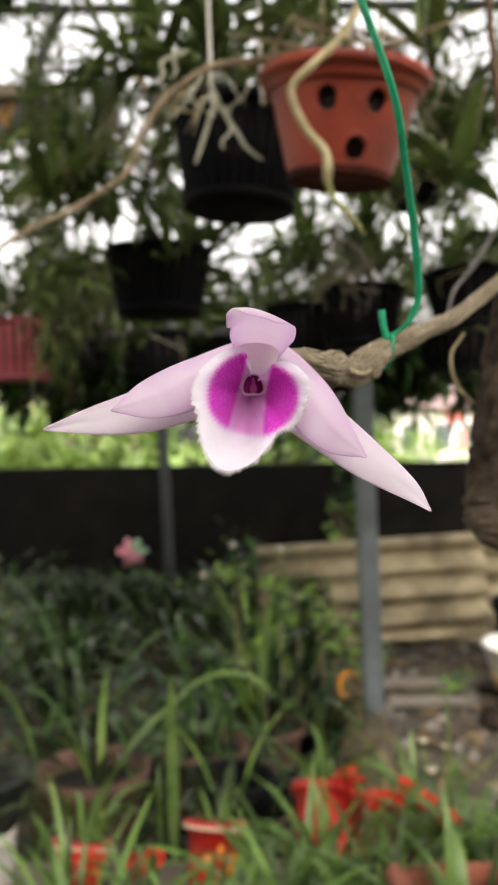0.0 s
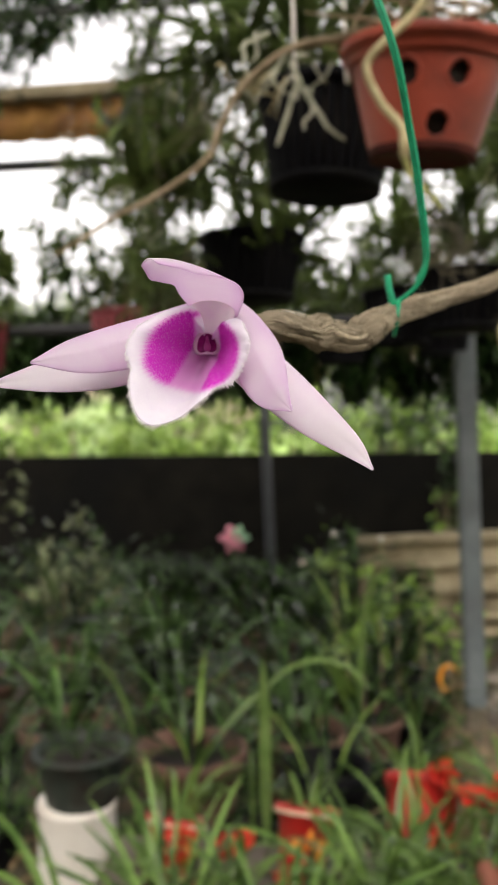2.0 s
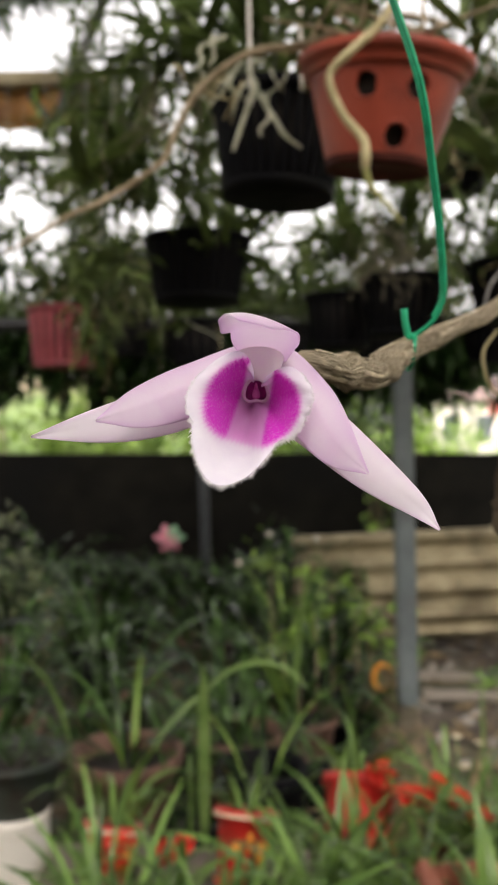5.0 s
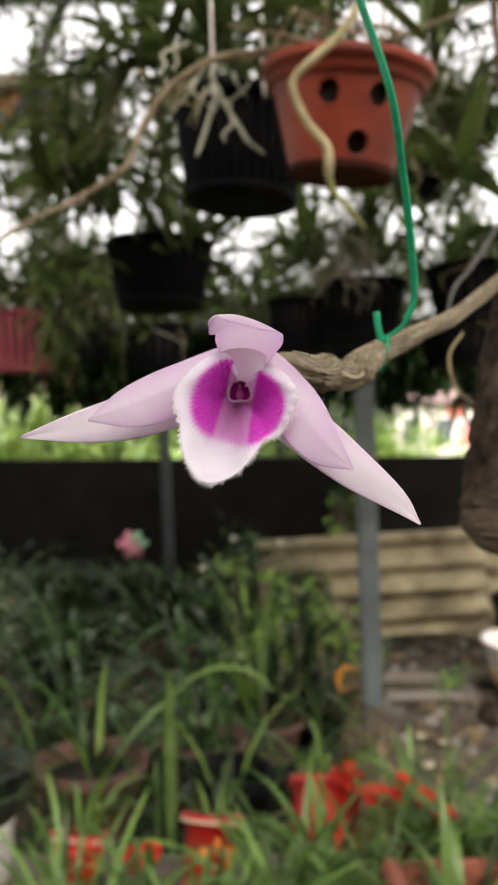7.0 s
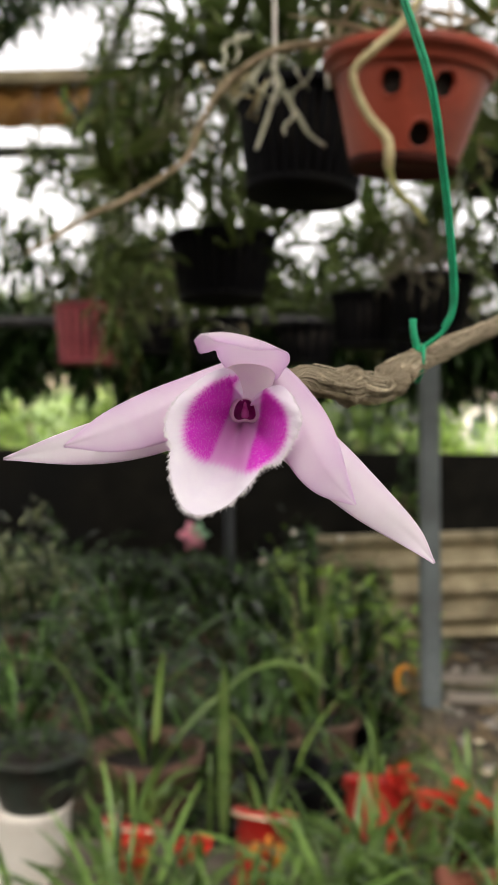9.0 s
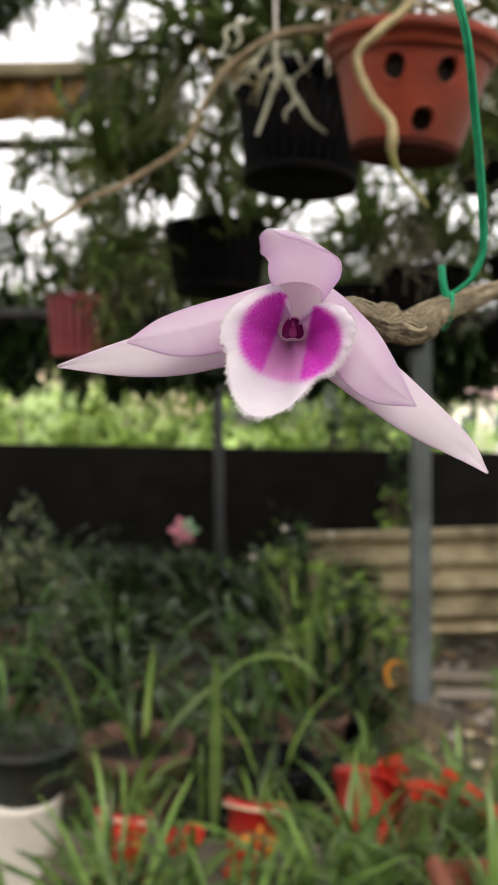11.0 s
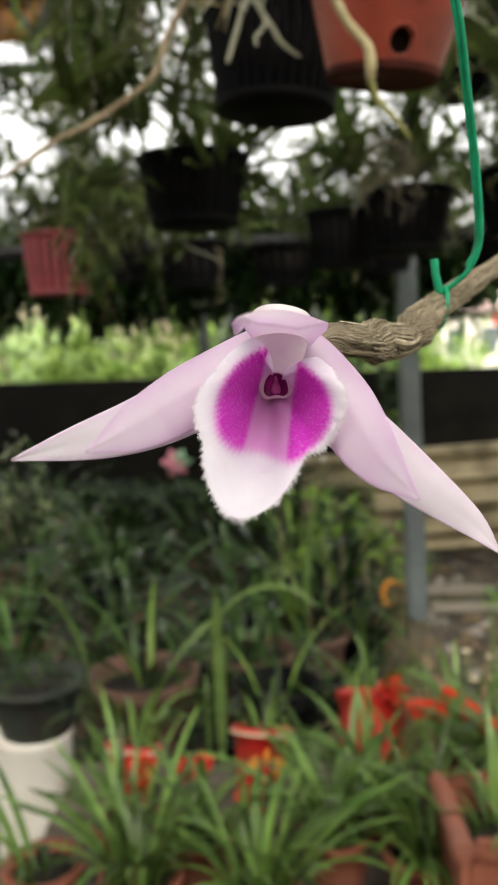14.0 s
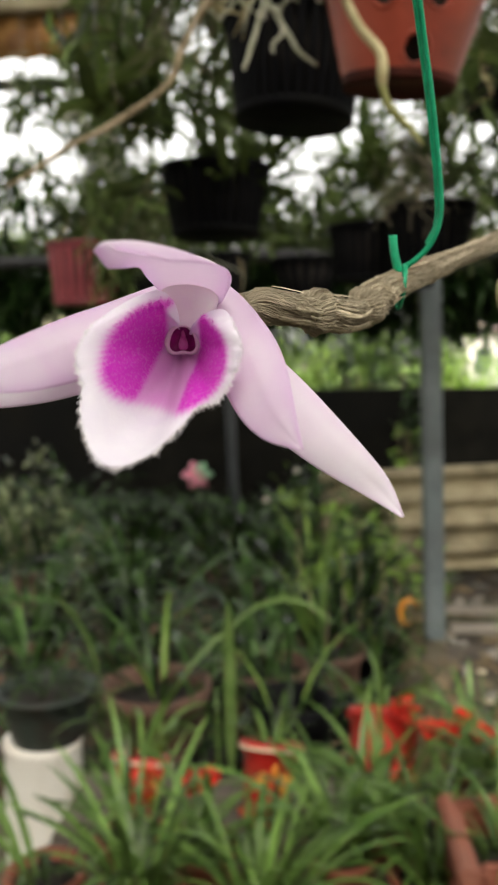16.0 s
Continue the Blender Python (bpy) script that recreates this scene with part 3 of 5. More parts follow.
def build_velvet(lip):
    """Short magenta hairs that stand on the two blotches and feather their edges."""
    rng = np.random.default_rng(12)
    geos = []
    while len(geos) < 7000:
        deg, rho = rng.uniform(0, 360), math.sqrt(rng.uniform(0.02, 0.95))
        p = lip_point(rho, deg)
        if lip_shares(p)[0] < rng.uniform(0.25, 0.9):
            continue
        d = p - lip_point(rho - 0.03, deg)
        d = d / np.linalg.norm(d) * 0.8 + np.array([0, -0.7, 0]) + rng.normal(size=3) * 0.28
        geos.append(hair(p, d, rng.uniform(0.00025, 0.0006), 0.00006))
    part("velvet", merge(*geos), M_VELVET, lip, "short magenta velvet hairs", smooth=False, kind="stuff")


lip = build_lip()
build_fringe(lip)
build_velvet(lip)


def build_column():
    """Broad short column over the throat: pale hood, dark arched cavity with a ridge between two lobes."""
    o, d = np.array([0.0020, 0.1620, 1.4222]), np.array([0.0010, 0.1582, 1.4112])
    face = np.array([0.0, -1.0, -0.10])
    face /= np.linalg.norm(face)
    sides = 48
    axis = (d - o) / np.linalg.norm(d - o)
    rings = [(0.0, 0.0046, 0.0046), (0.12, 0.0046, 0.0050), (0.25, 0.0045, 0.0053), (0.4, 0.0043, 0.0051), (0.55, 0.0039, 0.0045), (0.7, 0.0035, 0.0037), (0.84, 0.0032, 0.0031), (0.95, 0.0029, 0.0027)]
    verts, faces = [], []

    def frame_of(n):
        a = np.cross(n, (0, 0, 1))
        a /= np.linalg.norm(a)
        return a, np.cross(a, n)

    for s, ra, rb in rings:
        n = axis * (1 - s) + face * s
        n /= np.linalg.norm(n)
        a, b = frame_of(n)
        for j in range(sides):
            th = 2 * math.pi * j / sides
            bx, bz = math.cos(th), math.sin(th)
            verts.append(o + (d - o) * s + a * ra * bx * (1 - 0.14 * bz) + b * rb * bz)
    a, b = frame_of(face)

    def arch(scale, depth):
        """The rounded trapezoid of the cavity, narrow above, with two lobes below."""
        out = []
        for j in range(sides):
            th = 2 * math.pi * j / sides
            bx, bz = math.cos(th), math.sin(th)
            bx, bz = math.copysign(abs(bx) ** 0.72, bx), math.copysign(abs(bz) ** 0.8, bz)
            notch = 0.20 * math.exp(-(bx / 0.35) ** 2) if bz < 0 else 0.0
            out.append(d + face * depth + scale * (0.00182 * bx * (1 - 0.25 * bz) * a + 0.00188 * bz * (1 - notch) * b))
        return out

    for scale, depth in ((1.28, 0.0001), (1.14, 0.0002), (1.05, 0.0001), (1.0, -0.0002)):
        verts += arch(scale, depth)

    def skin(m):
        return [(i * sides + j, i * sides + (j + 1) % sides, (i + 1) * sides + (j + 1) % sides, (i + 1) * sides + j) for i in range(m - 1) for j in range(sides)]
    faces = skin(len(rings) + 4)
    col = part("column", (verts, faces), M_COLUMN, flower, "short pale pink column")
    cup = arch(1.0, -0.0002) + arch(0.93, -0.0006) + arch(0.7, -0.0010) + arch(0.35, -0.0012) + arch(0.01, -0.0012)
    part("stigma", (cup, skin(5)), M_STIGMA, col, "dark magenta cavity")
    bm = bmesh.new()
    bmesh.ops.create_uvsphere(bm, u_segments=18, v_segments=12, radius=1.0)
    for v in bm.verts:
        w = v.co.copy()
        flare = 0.55 + 0.75 * max(0.0, 0.3 - w.z)
        v.co = Vector(d + face * (-0.0009 - 0.00035 * w.y + 0.0003 * max(0.0, -w.z)) + a * (0.00075 * flare * w.x) + b * (-0.0001 + 0.00150 * w.z))
    part("anther", bm, M_ANTHER, col, "dull pink ridge in the cavity")
    part("pedicel", tube([(0.0028, 0.164, 1.4150), (0.0040, 0.171, 1.4168), (0.0060, 0.178, 1.4180), (0.0090, 0.1850, 1.4178)], [0.0024, 0.0014, 0.0011, 0.0014], 20, 12), M_PEDICEL, flower, "thin olive flower stalk")


build_column()


# ---- the cane, its wire and the log it grows from ----
def flow(ob, sides):
    """Bark grain runs along the cane: length and angle of each vertex as a vector."""
    me = ob.data
    values = []
    for i, v in enumerate(me.vertices):
        a = 2 * math.pi * (i % sides) / sides
        values += [math.cos(a) * 0.016, v.co.y, math.sin(a) * 0.016]
    values = np.array(values).reshape(-1, 3)
    values = np.stack([values[:, 0], values[:, 1] * 40, values[:, 2] * 260], 1)
    me.attributes.new("flow", 'FLOAT_VECTOR', 'POINT').data.foreach_set("vector", values.ravel())


CANE_R = [0.0022, 0.0033, 0.0030, 0.0037, 0.0031, 0.0040, 0.0032, 0.0030, 0.0025, 0.0026, 0.0024, 0.0026, 0.0028, 0.0036]


def build_cane():
    ob = thing("orchid_cane", (0, 0, 0), "bare knobbly grey-brown orchid cane growing from a hanging log", "stem")
    pts = [(0.0078, 0.183, 1.4180), (0.0130, 0.188, 1.4182), (0.0225, 0.203, 1.4176), (0.0300, 0.2180, 1.4184), (0.0345, 0.226, 1.4225), (0.0413, 0.2365, 1.4270), (0.0560, 0.262, 1.4345), (0.0729, 0.290, 1.4428), (0.0870, 0.312, 1.4520), (0.102, 0.334, 1.4625), (0.116, 0.346, 1.472)]
    part("cane", tube(pts, CANE_R, 190, 40, 0.03, 4, lobes=0.15), M_CANE, ob)
    for k, (x, y, z, r) in enumerate([(0.0205, 0.200, 1.4178, 0.0045), (0.0318, 0.2205, 1.4198, 0.0046), (0.0480, 0.2480, 1.4306, 0.0034), (0.0660, 0.279, 1.4392, 0.0029)]):
        i = [0.0018, 0.0031, 0.0008]
        part("node_ring", tube([(x - i[0], y - i[1], z - i[2]), (x, y, z), (x + i[0], y + i[1], z + i[2])], [r * 0.72, r, r * 0.96, r * 0.72], 14, 22, 0.04, 20 + k, lobes=0.12), M_CANE, ob)
    path = spline(pts, 190)
    girth = np.interp(np.linspace(0, 1, 191), np.linspace(0, 1, len(CANE_R)), CANE_R)
    rng = np.random.default_rng(44)
    geos = []
    for _ in range(130):
        i0, n = int(rng.integers(14, 150)), int(rng.integers(8, 30))
        th, half, lift = rng.uniform(0, 6.283), rng.uniform(0.03, 0.10), rng.uniform(0.0, 0.18) if rng.uniform() < 0.35 else 0.03
        verts = []
        for q in range(n + 1):
            i = min(i0 + q, 190)
            t = path[min(i + 1, 190)] - path[max(i - 1, 0)]
            t /= np.linalg.norm(t)
            a = np.cross(t, (0.31, 0.87, 0.38))
            a /= np.linalg.norm(a)
            b = np.cross(t, a)
            r = girth[i] * (1.05 + lift * (q / n) ** 2)
            w = half * (1 - 0.7 * (q / n) ** 2)
            turn = th + 0.10 * math.sin(0.2 * q + th)
            for side, up in ((-w, 0.0), (0.0, 0.00016), (w, 0.0)):
                verts.append(path[i] + (r + up) * (math.cos(turn + side) * a + math.sin(turn + side) * b))
        geos.append((verts, [(3 * q + e, 3 * q + e + 1, 3 * q + e + 4, 3 * q + e + 3) for q in range(n) for e in (0, 1)]))
    part("sheath_fibre", merge(*geos), M_FIBRE, ob, "dry papery sheath fibres", kind="stuff")
    for o in [c for c in ob.children if not c.name.startswith("sheath")]:
        flow(o, 40 if o.name.startswith("cane") else 22)


build_cane()

wire = thing("hanging_wire", (0, 0, 0), "bright green plastic-coated wire tied round the cane", "wire")
STRAND = 0.00066
part("strand", tube([(0.0200, 0.215, 1.560), (0.0260, 0.215, 1.535), (0.032, 0.215, 1.5163), (0.0403, 0.2155, 1.4918), (0.0445, 0.222, 1.4737), (0.0470, 0.226, 1.460), (0.0490, 0.230, 1.4455), (0.0488, 0.2315, 1.4390), (0.0465, 0.2325, 1.4340), (0.0425, 0.2335, 1.4305), (0.0398, 0.2335, 1.4295)], [STRAND], 90, 12), M_WIRE, wire)
part("strand", tube([(0.0193, 0.2155, 1.560), (0.0251, 0.2155, 1.535), (0.0312, 0.2155, 1.5165), (0.0395, 0.2160, 1.4916), (0.0437, 0.2225, 1.4737), (0.0462, 0.2265, 1.460), (0.0482, 0.2305, 1.4455), (0.0483, 0.2325, 1.4392), (0.0464, 0.2332, 1.4350)], [STRAND * 0.9], 80, 12), M_WIRE, wire)
part("twist", tube([(0.0385, 0.2325, 1.4370), (0.0388, 0.2325, 1.4335), (0.0396, 0.2328, 1.4300), (0.0400, 0.2330, 1.4285)], [0.0010, 0.0010, 0.0011, 0.0009], 20, 12), M_WIRE, wire)
part("loop", tube([(0.0409 + 0.0006 * math.sin(q * 0.7), 0.2362 - 0.0064 * math.cos(q * 0.7), 1.4256 + 0.0048 * math.sin(q * 0.7)) for q in range(10)], [0.0006], 60, 10), M_WIRE, wire)

part("suspension_tail", tube([(0.0196, 0.2152, 1.560), (0.012, 0.216, 1.60), (0.0, 0.22, 1.8), (-0.01, 0.25, 2.62)], [0.0012], 20, 8), M_WIRE, wire)
log = thing("hanging_log", (0, 0, 0), "dark weathered bark log with moss that carries the orchid", "log")
part("bark", tube([(0.1070, 0.330, 1.3560), (0.1080, 0.330, 1.360), (0.1130, 0.333, 1.3750), (0.1235, 0.340, 1.4300), (0.1360, 0.346, 1.480), (0.1470, 0.352, 1.53), (0.1550, 0.356, 1.57)], [0.012, 0.021, 0.0235, 0.0235, 0.0235, 0.021, 0.012], 110, 60, 0.028, 9, lobes=0.06), M_LOG, log)
part("hanger", tube([(0.155, 0.356, 1.565), (0.154, 0.356, 2.0), (0.15, 0.28, 2.62)], [0.0012], 6, 6), M_GALV, log)
part("moss", tube([(0.1080, 0.325, 1.4555), (0.1150, 0.321, 1.4580), (0.123, 0.321, 1.4590), (0.133, 0.325, 1.4600)], [0.0015, 0.0050, 0.0055, 0.003], 26, 16, 0.18, 5), M_MOSS, log, "olive moss cushion")
rootlet = thing("hanging_root", (0, 0, 0), "thin grey aerial root hanging beside the log", "root")
part("root", tube([(0.0965, 0.362, 1.447), (0.0905, 0.362, 1.437), (0.0935, 0.364, 1.424), (0.102, 0.366, 1.416), (0.112, 0.368, 1.414)], [0.0006, 0.0008, 0.0008, 0.0006], 40, 8), M_ROOT, rootlet)

twig = thing("dry_twig", (0, 0, 0), "thin brown twig hanging beside the red pot", "twig")
part("twig", tube([(0.268, 0.9, 2.62), (0.272, 0.9, 1.95), (0.280, 0.9, 1.804), (0.288, 0.9, 1.70)], [0.0035, 0.0040, 0.0044, 0.0028], 30, 8, 0.08, 71), M_TWIG, twig)
grey_twig = thing("dry_twig", (0, 0, 0), "bent grey twig hanging behind the cane", "twig")
part("twig", tube([(0.176, 0.5, 1.60), (0.169, 0.5, 1.553), (0.150, 0.5, 1.522), (0.139, 0.5, 1.505), (0.127, 0.5, 1.490), (0.1225, 0.5, 1.470)], [0.0012, 0.0014, 0.0013, 0.0011, 0.0007], 36, 8, 0.05, 72), M_GREYTWIG, grey_twig)
part("hanger", tube([(0.176, 0.5, 1.60), (0.175, 0.45, 2.0), (0.17, 0.28, 2.62)], [0.0008], 6, 5), M_GALV, grey_twig)

# ---- hanging pots and orchids overhead ----
def holed_pot(loc, r_top, r_bot, h, holes, tilt):
    """Plastic orchid pot with a stepped rim and round holes cut through its wall."""
    ob = thing("hanging_pot", loc, "terracotta-red plastic orchid pot with round holes, hung on wires", "pot")
    sides, nz = 96, 44
    hr = 0.0118
    verts, faces = [], []

    def point(j, z, inset=0.0):
        th = 2 * math.pi * j / sides
        r = r_bot + (r_top - r_bot) * z / h - inset
        return (r * math.cos(th), r * math.sin(th), z)

    def wall_side(inset):
        start = len(verts)
        for i in range(nz + 1):
            for j in range(sides):
                verts.append(point(j, h * 0.80 * i / nz, inset))
        for i in range(nz):
            for j in range(sides):
                z = h * 0.80 * (i + 0.5) / nz
                th = 2 * math.pi * (j + 0.5) / sides
                r = r_bot + (r_top - r_bot) * z / h
                if any((((th - a + math.pi) % (2 * math.pi) - math.pi) * r) ** 2 + (z - hz) ** 2 < hr ** 2 for a, hz in holes):
                    continue
                k = (j + 1) % sides
                f = (start + i * sides + j, start + i * sides + k, start + (i + 1) * sides + k, start + (i + 1) * sides + j)
                faces.append(f if inset == 0 else f[::-1])
    wall_side(0.0)
    wall_side(0.004)
    body = part("pot_wall", (verts, faces), M_TERRA, ob)
    for a, hz in holes:
        r = r_bot + (r_top - r_bot) * hz / h
        rim_v, rim_f = [], []
        for s in range(28):
            t = 2 * math.pi * s / 28
            for q in range(8):
                u = 2 * math.pi * q / 8
                rad = hr + 0.0012 + 0.0022 * math.cos(u)
                th = a + rad * math.cos(t) / r
                zz = hz + rad * math.sin(t)
                rr = r_bot + (r_top - r_bot) * zz / h - 0.002 + 0.0032 * math.sin(u)
                rim_v.append((rr * math.cos(th), rr * math.sin(th), zz))
        for s in range(28):
            for q in range(8):
                rim_f.append((s * 8 + q, ((s + 1) % 28) * 8 + q, ((s + 1) % 28) * 8 + (q + 1) % 8, s * 8 + (q + 1) % 8))
        part("hole_rim", (rim_v, rim_f), M_TERRA, body)
    rr = r_bot + (r_top - r_bot) * 0.8
    part("rim", lathe([(rr - 0.004, h * 0.80), (rr + 0.0035, h * 0.795), (rr + 0.005, h * 0.82), (rr + 0.007, h * 0.90), (rr + 0.011, h * 0.905), (rr + 0.0125, h * 0.93), (rr + 0.0135, h * 0.985), (rr + 0.012, h), (rr + 0.008, h), (rr - 0.003, h * 0.93), (rr - 0.004, h * 0.80)], 64), M_TERRA, ob)
    # underside and lowest edge carry painted shade
    part("base", lathe([(0.0, 0.001), (r_bot * 0.93, 0.0), (r_bot + 0.001, -0.003), (r_bot + 0.0015, 0.004), (r_bot - 0.002, 0.008), (0, 0.008)], 48), M_TERRAD, ob, "underside with shade put into its dark colour")
    slope = (r_top - r_bot) / h
    part("damp_band", lathe([(r_bot + 0.0004, 0.001), (r_bot + 0.0008, 0.002), (r_bot + slope * 0.006 + 0.0008, 0.006), (r_bot + slope * 0.007 + 0.0003, 0.007)], 64), M_TERRAD, ob, "lower edge with shade put into its dark colour")
    part("bark_fill", lathe([(0.0, 0.012), (r_bot - 0.006, 0.012), (rr - 0.008, h * 0.78), (0.02, h * 0.84), (0, h * 0.84)], 32, 0.02), M_SOIL, ob)
    for a in (0.5, 2.6, 4.7):
        part("hanger", tube([(rr * math.cos(a), rr * math.sin(a), h * 0.97), (rr * 0.5 * math.cos(a), rr * 0.5 * math.sin(a), h + 0.18), (0, 0, h + 0.36)], [0.0011], 10, 6), M_GALV, ob)
    part("foliage", clump(24, 21, (0.10, 0.10, 0.05), (0.10, 0.20), (0.014, 0.026), (0.3, 1.3), (0.2, 1.3), n=6), M_LEAF, ob, kind="stuff").location = (0, 0.02, h + 0.05)
    ob.rotation_euler = tilt
    return ob


holed_pot((0.1005, 0.868, 1.676), 0.083, 0.0535, 0.106, [(-1.90, 0.066), (-1.19, 0.066), (-1.42, 0.022), (0.3, 0.068), (1.5, 0.068)], (radians(7), radians(4), 0))

long_root = thing("aerial_root", (0, 0, 0), "long cream aerial root curling down past the red pot", "root")
part("root", tube([(0.112, 0.80, 1.86), (0.108, 0.735, 1.81), (0.1061, 0.72, 1.7895), (0.0855, 0.715, 1.7525), (0.060, 0.71, 1.727), (0.0423, 0.715, 1.7083), (0.0543, 0.72, 1.6781), (0.071, 0.722, 1.658), (0.0740, 0.722, 1.6440), (0.0735, 0.725, 1.632)], [0.0033, 0.0037, 0.0039, 0.0037, 0.0040, 0.0035, 0.0038, 0.0043, 0.0047, 0.0040], 70, 12, 0.03, 3), M_ROOT, long_root)
part("root_tip", tube([(0.0735, 0.725, 1.632), (0.080, 0.73, 1.617), (0.0955, 0.735, 1.602), (0.108, 0.74, 1.588)], [0.0032, 0.0028, 0.0024, 0.0014], 20, 10), M_ROOTTIP, long_root, "olive growing root tip")

arch = thing("arching_cane", (0, 0, 0), "long dry buff orchid stem arching down from the pot", "stem")
part("stem", tube([(0.060, 0.86, 1.815), (0.0254, 0.885, 1.816), (-0.0371, 0.89, 1.8095), (-0.0876, 0.895, 1.776), (-0.115, 0.90, 1.735), (-0.1327, 0.90, 1.698), (-0.1958, 0.90, 1.6586), (-0.235, 0.90, 1.642), (-0.275, 0.90, 1.618), (-0.31, 0.90, 1.60)], [0.0044, 0.0050, 0.0047, 0.0036, 0.0042, 0.0033, 0.0036, 0.0030, 0.0032, 0.0026, 0.0029, 0.0024, 0.0015], 110, 12, 0.06, 6, lobes=0.08), M_STEM, arch)


def basket(loc, r_top, r_bot, h, label, leaf_seed, leaves=70, slats=30, tilt=(0, 0, 0), spread=(0.13, 0.13, 0.10), long=(0.10, 0.22), material=None, roots=8, fill=True):
    """Slatted plastic orchid basket with its plant, hung on wires."""
    ob = thing("hanging_basket", loc, label, "basket", "hanging orchid baskets")
    material = material or M_BLACKPL
    slat = None
    for k in range(slats):
        if slat is None:
            w = math.pi * (r_top + r_bot) / 2 / slats * 0.62
            bm = box(-0.0022, 0.0022, -w, w, 0.0, math.hypot(h, r_top - r_bot), 0.0008)
            slat = part("slat", bm, material, ob, smooth=False)
        else:
            slat = new("slat", slat.data)
            slat.parent = ob
        a = 2 * math.pi * k / slats
        slat.location = (r_bot * math.cos(a), r_bot * math.sin(a), 0)
        slat.rotation_euler = (0, math.atan2(r_top - r_bot, h), a)
    part("rim", lathe([(r_top - 0.006, h - 0.012), (r_top + 0.004, h - 0.012), (r_top + 0.007, h - 0.004), (r_top + 0.006, h + 0.002), (r_top - 0.004, h + 0.002), (r_top - 0.006, h - 0.012)], 40), material, ob)
    part("base", lathe([(0, 0), (r_bot + 0.004, -0.003), (r_bot + 0.005, 0.008), (r_bot - 0.002, 0.011), (0, 0.011)], 40), material, ob)
    if fill:
        part("bark_fill", lathe([(0, 0.012), (r_bot - 0.008, 0.012), (r_top - 0.012, h * 0.9), (0, h * 0.96)], 24, 0.03), M_SOIL, ob)
    part("foliage", clump(leaves, leaf_seed, spread, long, (0.012, 0.026), (0.1, 1.4), (0.2, 1.8), n=6), M_LEAF, ob, kind="stuff").location = (0, 0, h + spread[2] * 0.6)
    rng = np.random.default_rng(leaf_seed + 100)
    for k in range(roots // 5):
        a = rng.uniform(0, 6.28)
        x, y = r_top * math.cos(a), r_top * math.sin(a)
        d = rng.normal(size=3) * 0.02
        part("root", tube([(x * 0.8, y * 0.8, h * 0.95), (x * 1.1 + d[0], y * 1.1 + d[1], h * 0.9), (x * 1.15 + d[1], y * 1.15 + d[2], h * 0.4 + d[0]), (x * 1.1 + 2 * d[2], y * 1.1, -rng.uniform(0, 0.10))], [0.0012, 0.0015, 0.0013, 0.0007], 14, 6), M_ROOT, ob)
    for a in (0.4, 2.5, 4.6):
        part("hanger", tube([(r_top * math.cos(a), r_top * math.sin(a), h), (r_top * 0.4 * math.cos(a), r_top * 0.4 * math.sin(a), h + 0.22), (0, 0, h + 0.42)], [0.0007], 8, 5), M_GALV, ob)
    ob.rotation_euler = tilt
    return ob


basket((-0.008, 1.12, 1.722), 0.092, 0.072, 0.125, "black slatted orchid basket with pale dangling roots", 31, 60, 34, (0, radians(3), 0), roots=0)
edge_basket = basket((-1.36, 2.86, 1.64), 0.118, 0.095, 0.17, "faded red plastic orchid basket below dark leaves", 37, 60, 22, material=M_PINKPL)
part("hanger", tube([(0, 0, 0.59), (0, 0, 1.0), (0, 0, 1.51)], [0.0007], 4, 5), M_GALV, edge_basket)
roots1 = thing("root_cluster", (0, 0, 0), "cluster of pale dangling orchid roots", "root")
rng = np.random.default_rng(5)
DANGLE = [((-0.031, 1.796), (-0.042, 1.759), (-0.055, 1.719)), ((-0.028, 1.788), (-0.010, 1.753), (0.022, 1.721)), ((-0.078, 1.848), (-0.074, 1.833), (-0.083, 1.812)), ((-0.034, 1.828), (-0.053, 1.803), (-0.071, 1.780)),
          ((0.007, 1.807), (-0.003, 1.792), (-0.015, 1.772)), ((-0.065, 1.842), (-0.087, 1.830), (-0.096, 1.803)), ((-0.046, 1.822), (-0.062, 1.791), (-0.082, 1.768)), ((-0.020, 1.780), (-0.017, 1.755), (-0.023, 1.732)), ((-0.039, 1.815), (-0.029, 1.802), (-0.032, 1.777))]
for k, dangle in enumerate(DANGLE):
    (x0, z0), (x1, z1), (x2, z2) = dangle
    y0 = 0.915 + 0.02 * rng.uniform()
    thick = 0.0029 if k < 2 else rng.uniform(0.0014, 0.0022)
    part("root", tube([(x0, y0 + 0.012, z0 + 0.006), (x0, y0 + 0.004, z0), (x1 + 0.004 * math.sin(2.1 * k), y0, z1), (0.45 * x1 + 0.55 * x2 - 0.004 * math.sin(2.1 * k), y0 - 0.002, 0.45 * z1 + 0.55 * z2), (x2, y0 - 0.004, z2)], [thick * 0.6, thick, thick * 0.95, thick * 0.55], 22, 9, 0.05, 50 + k), M_ROOTW, roots1)
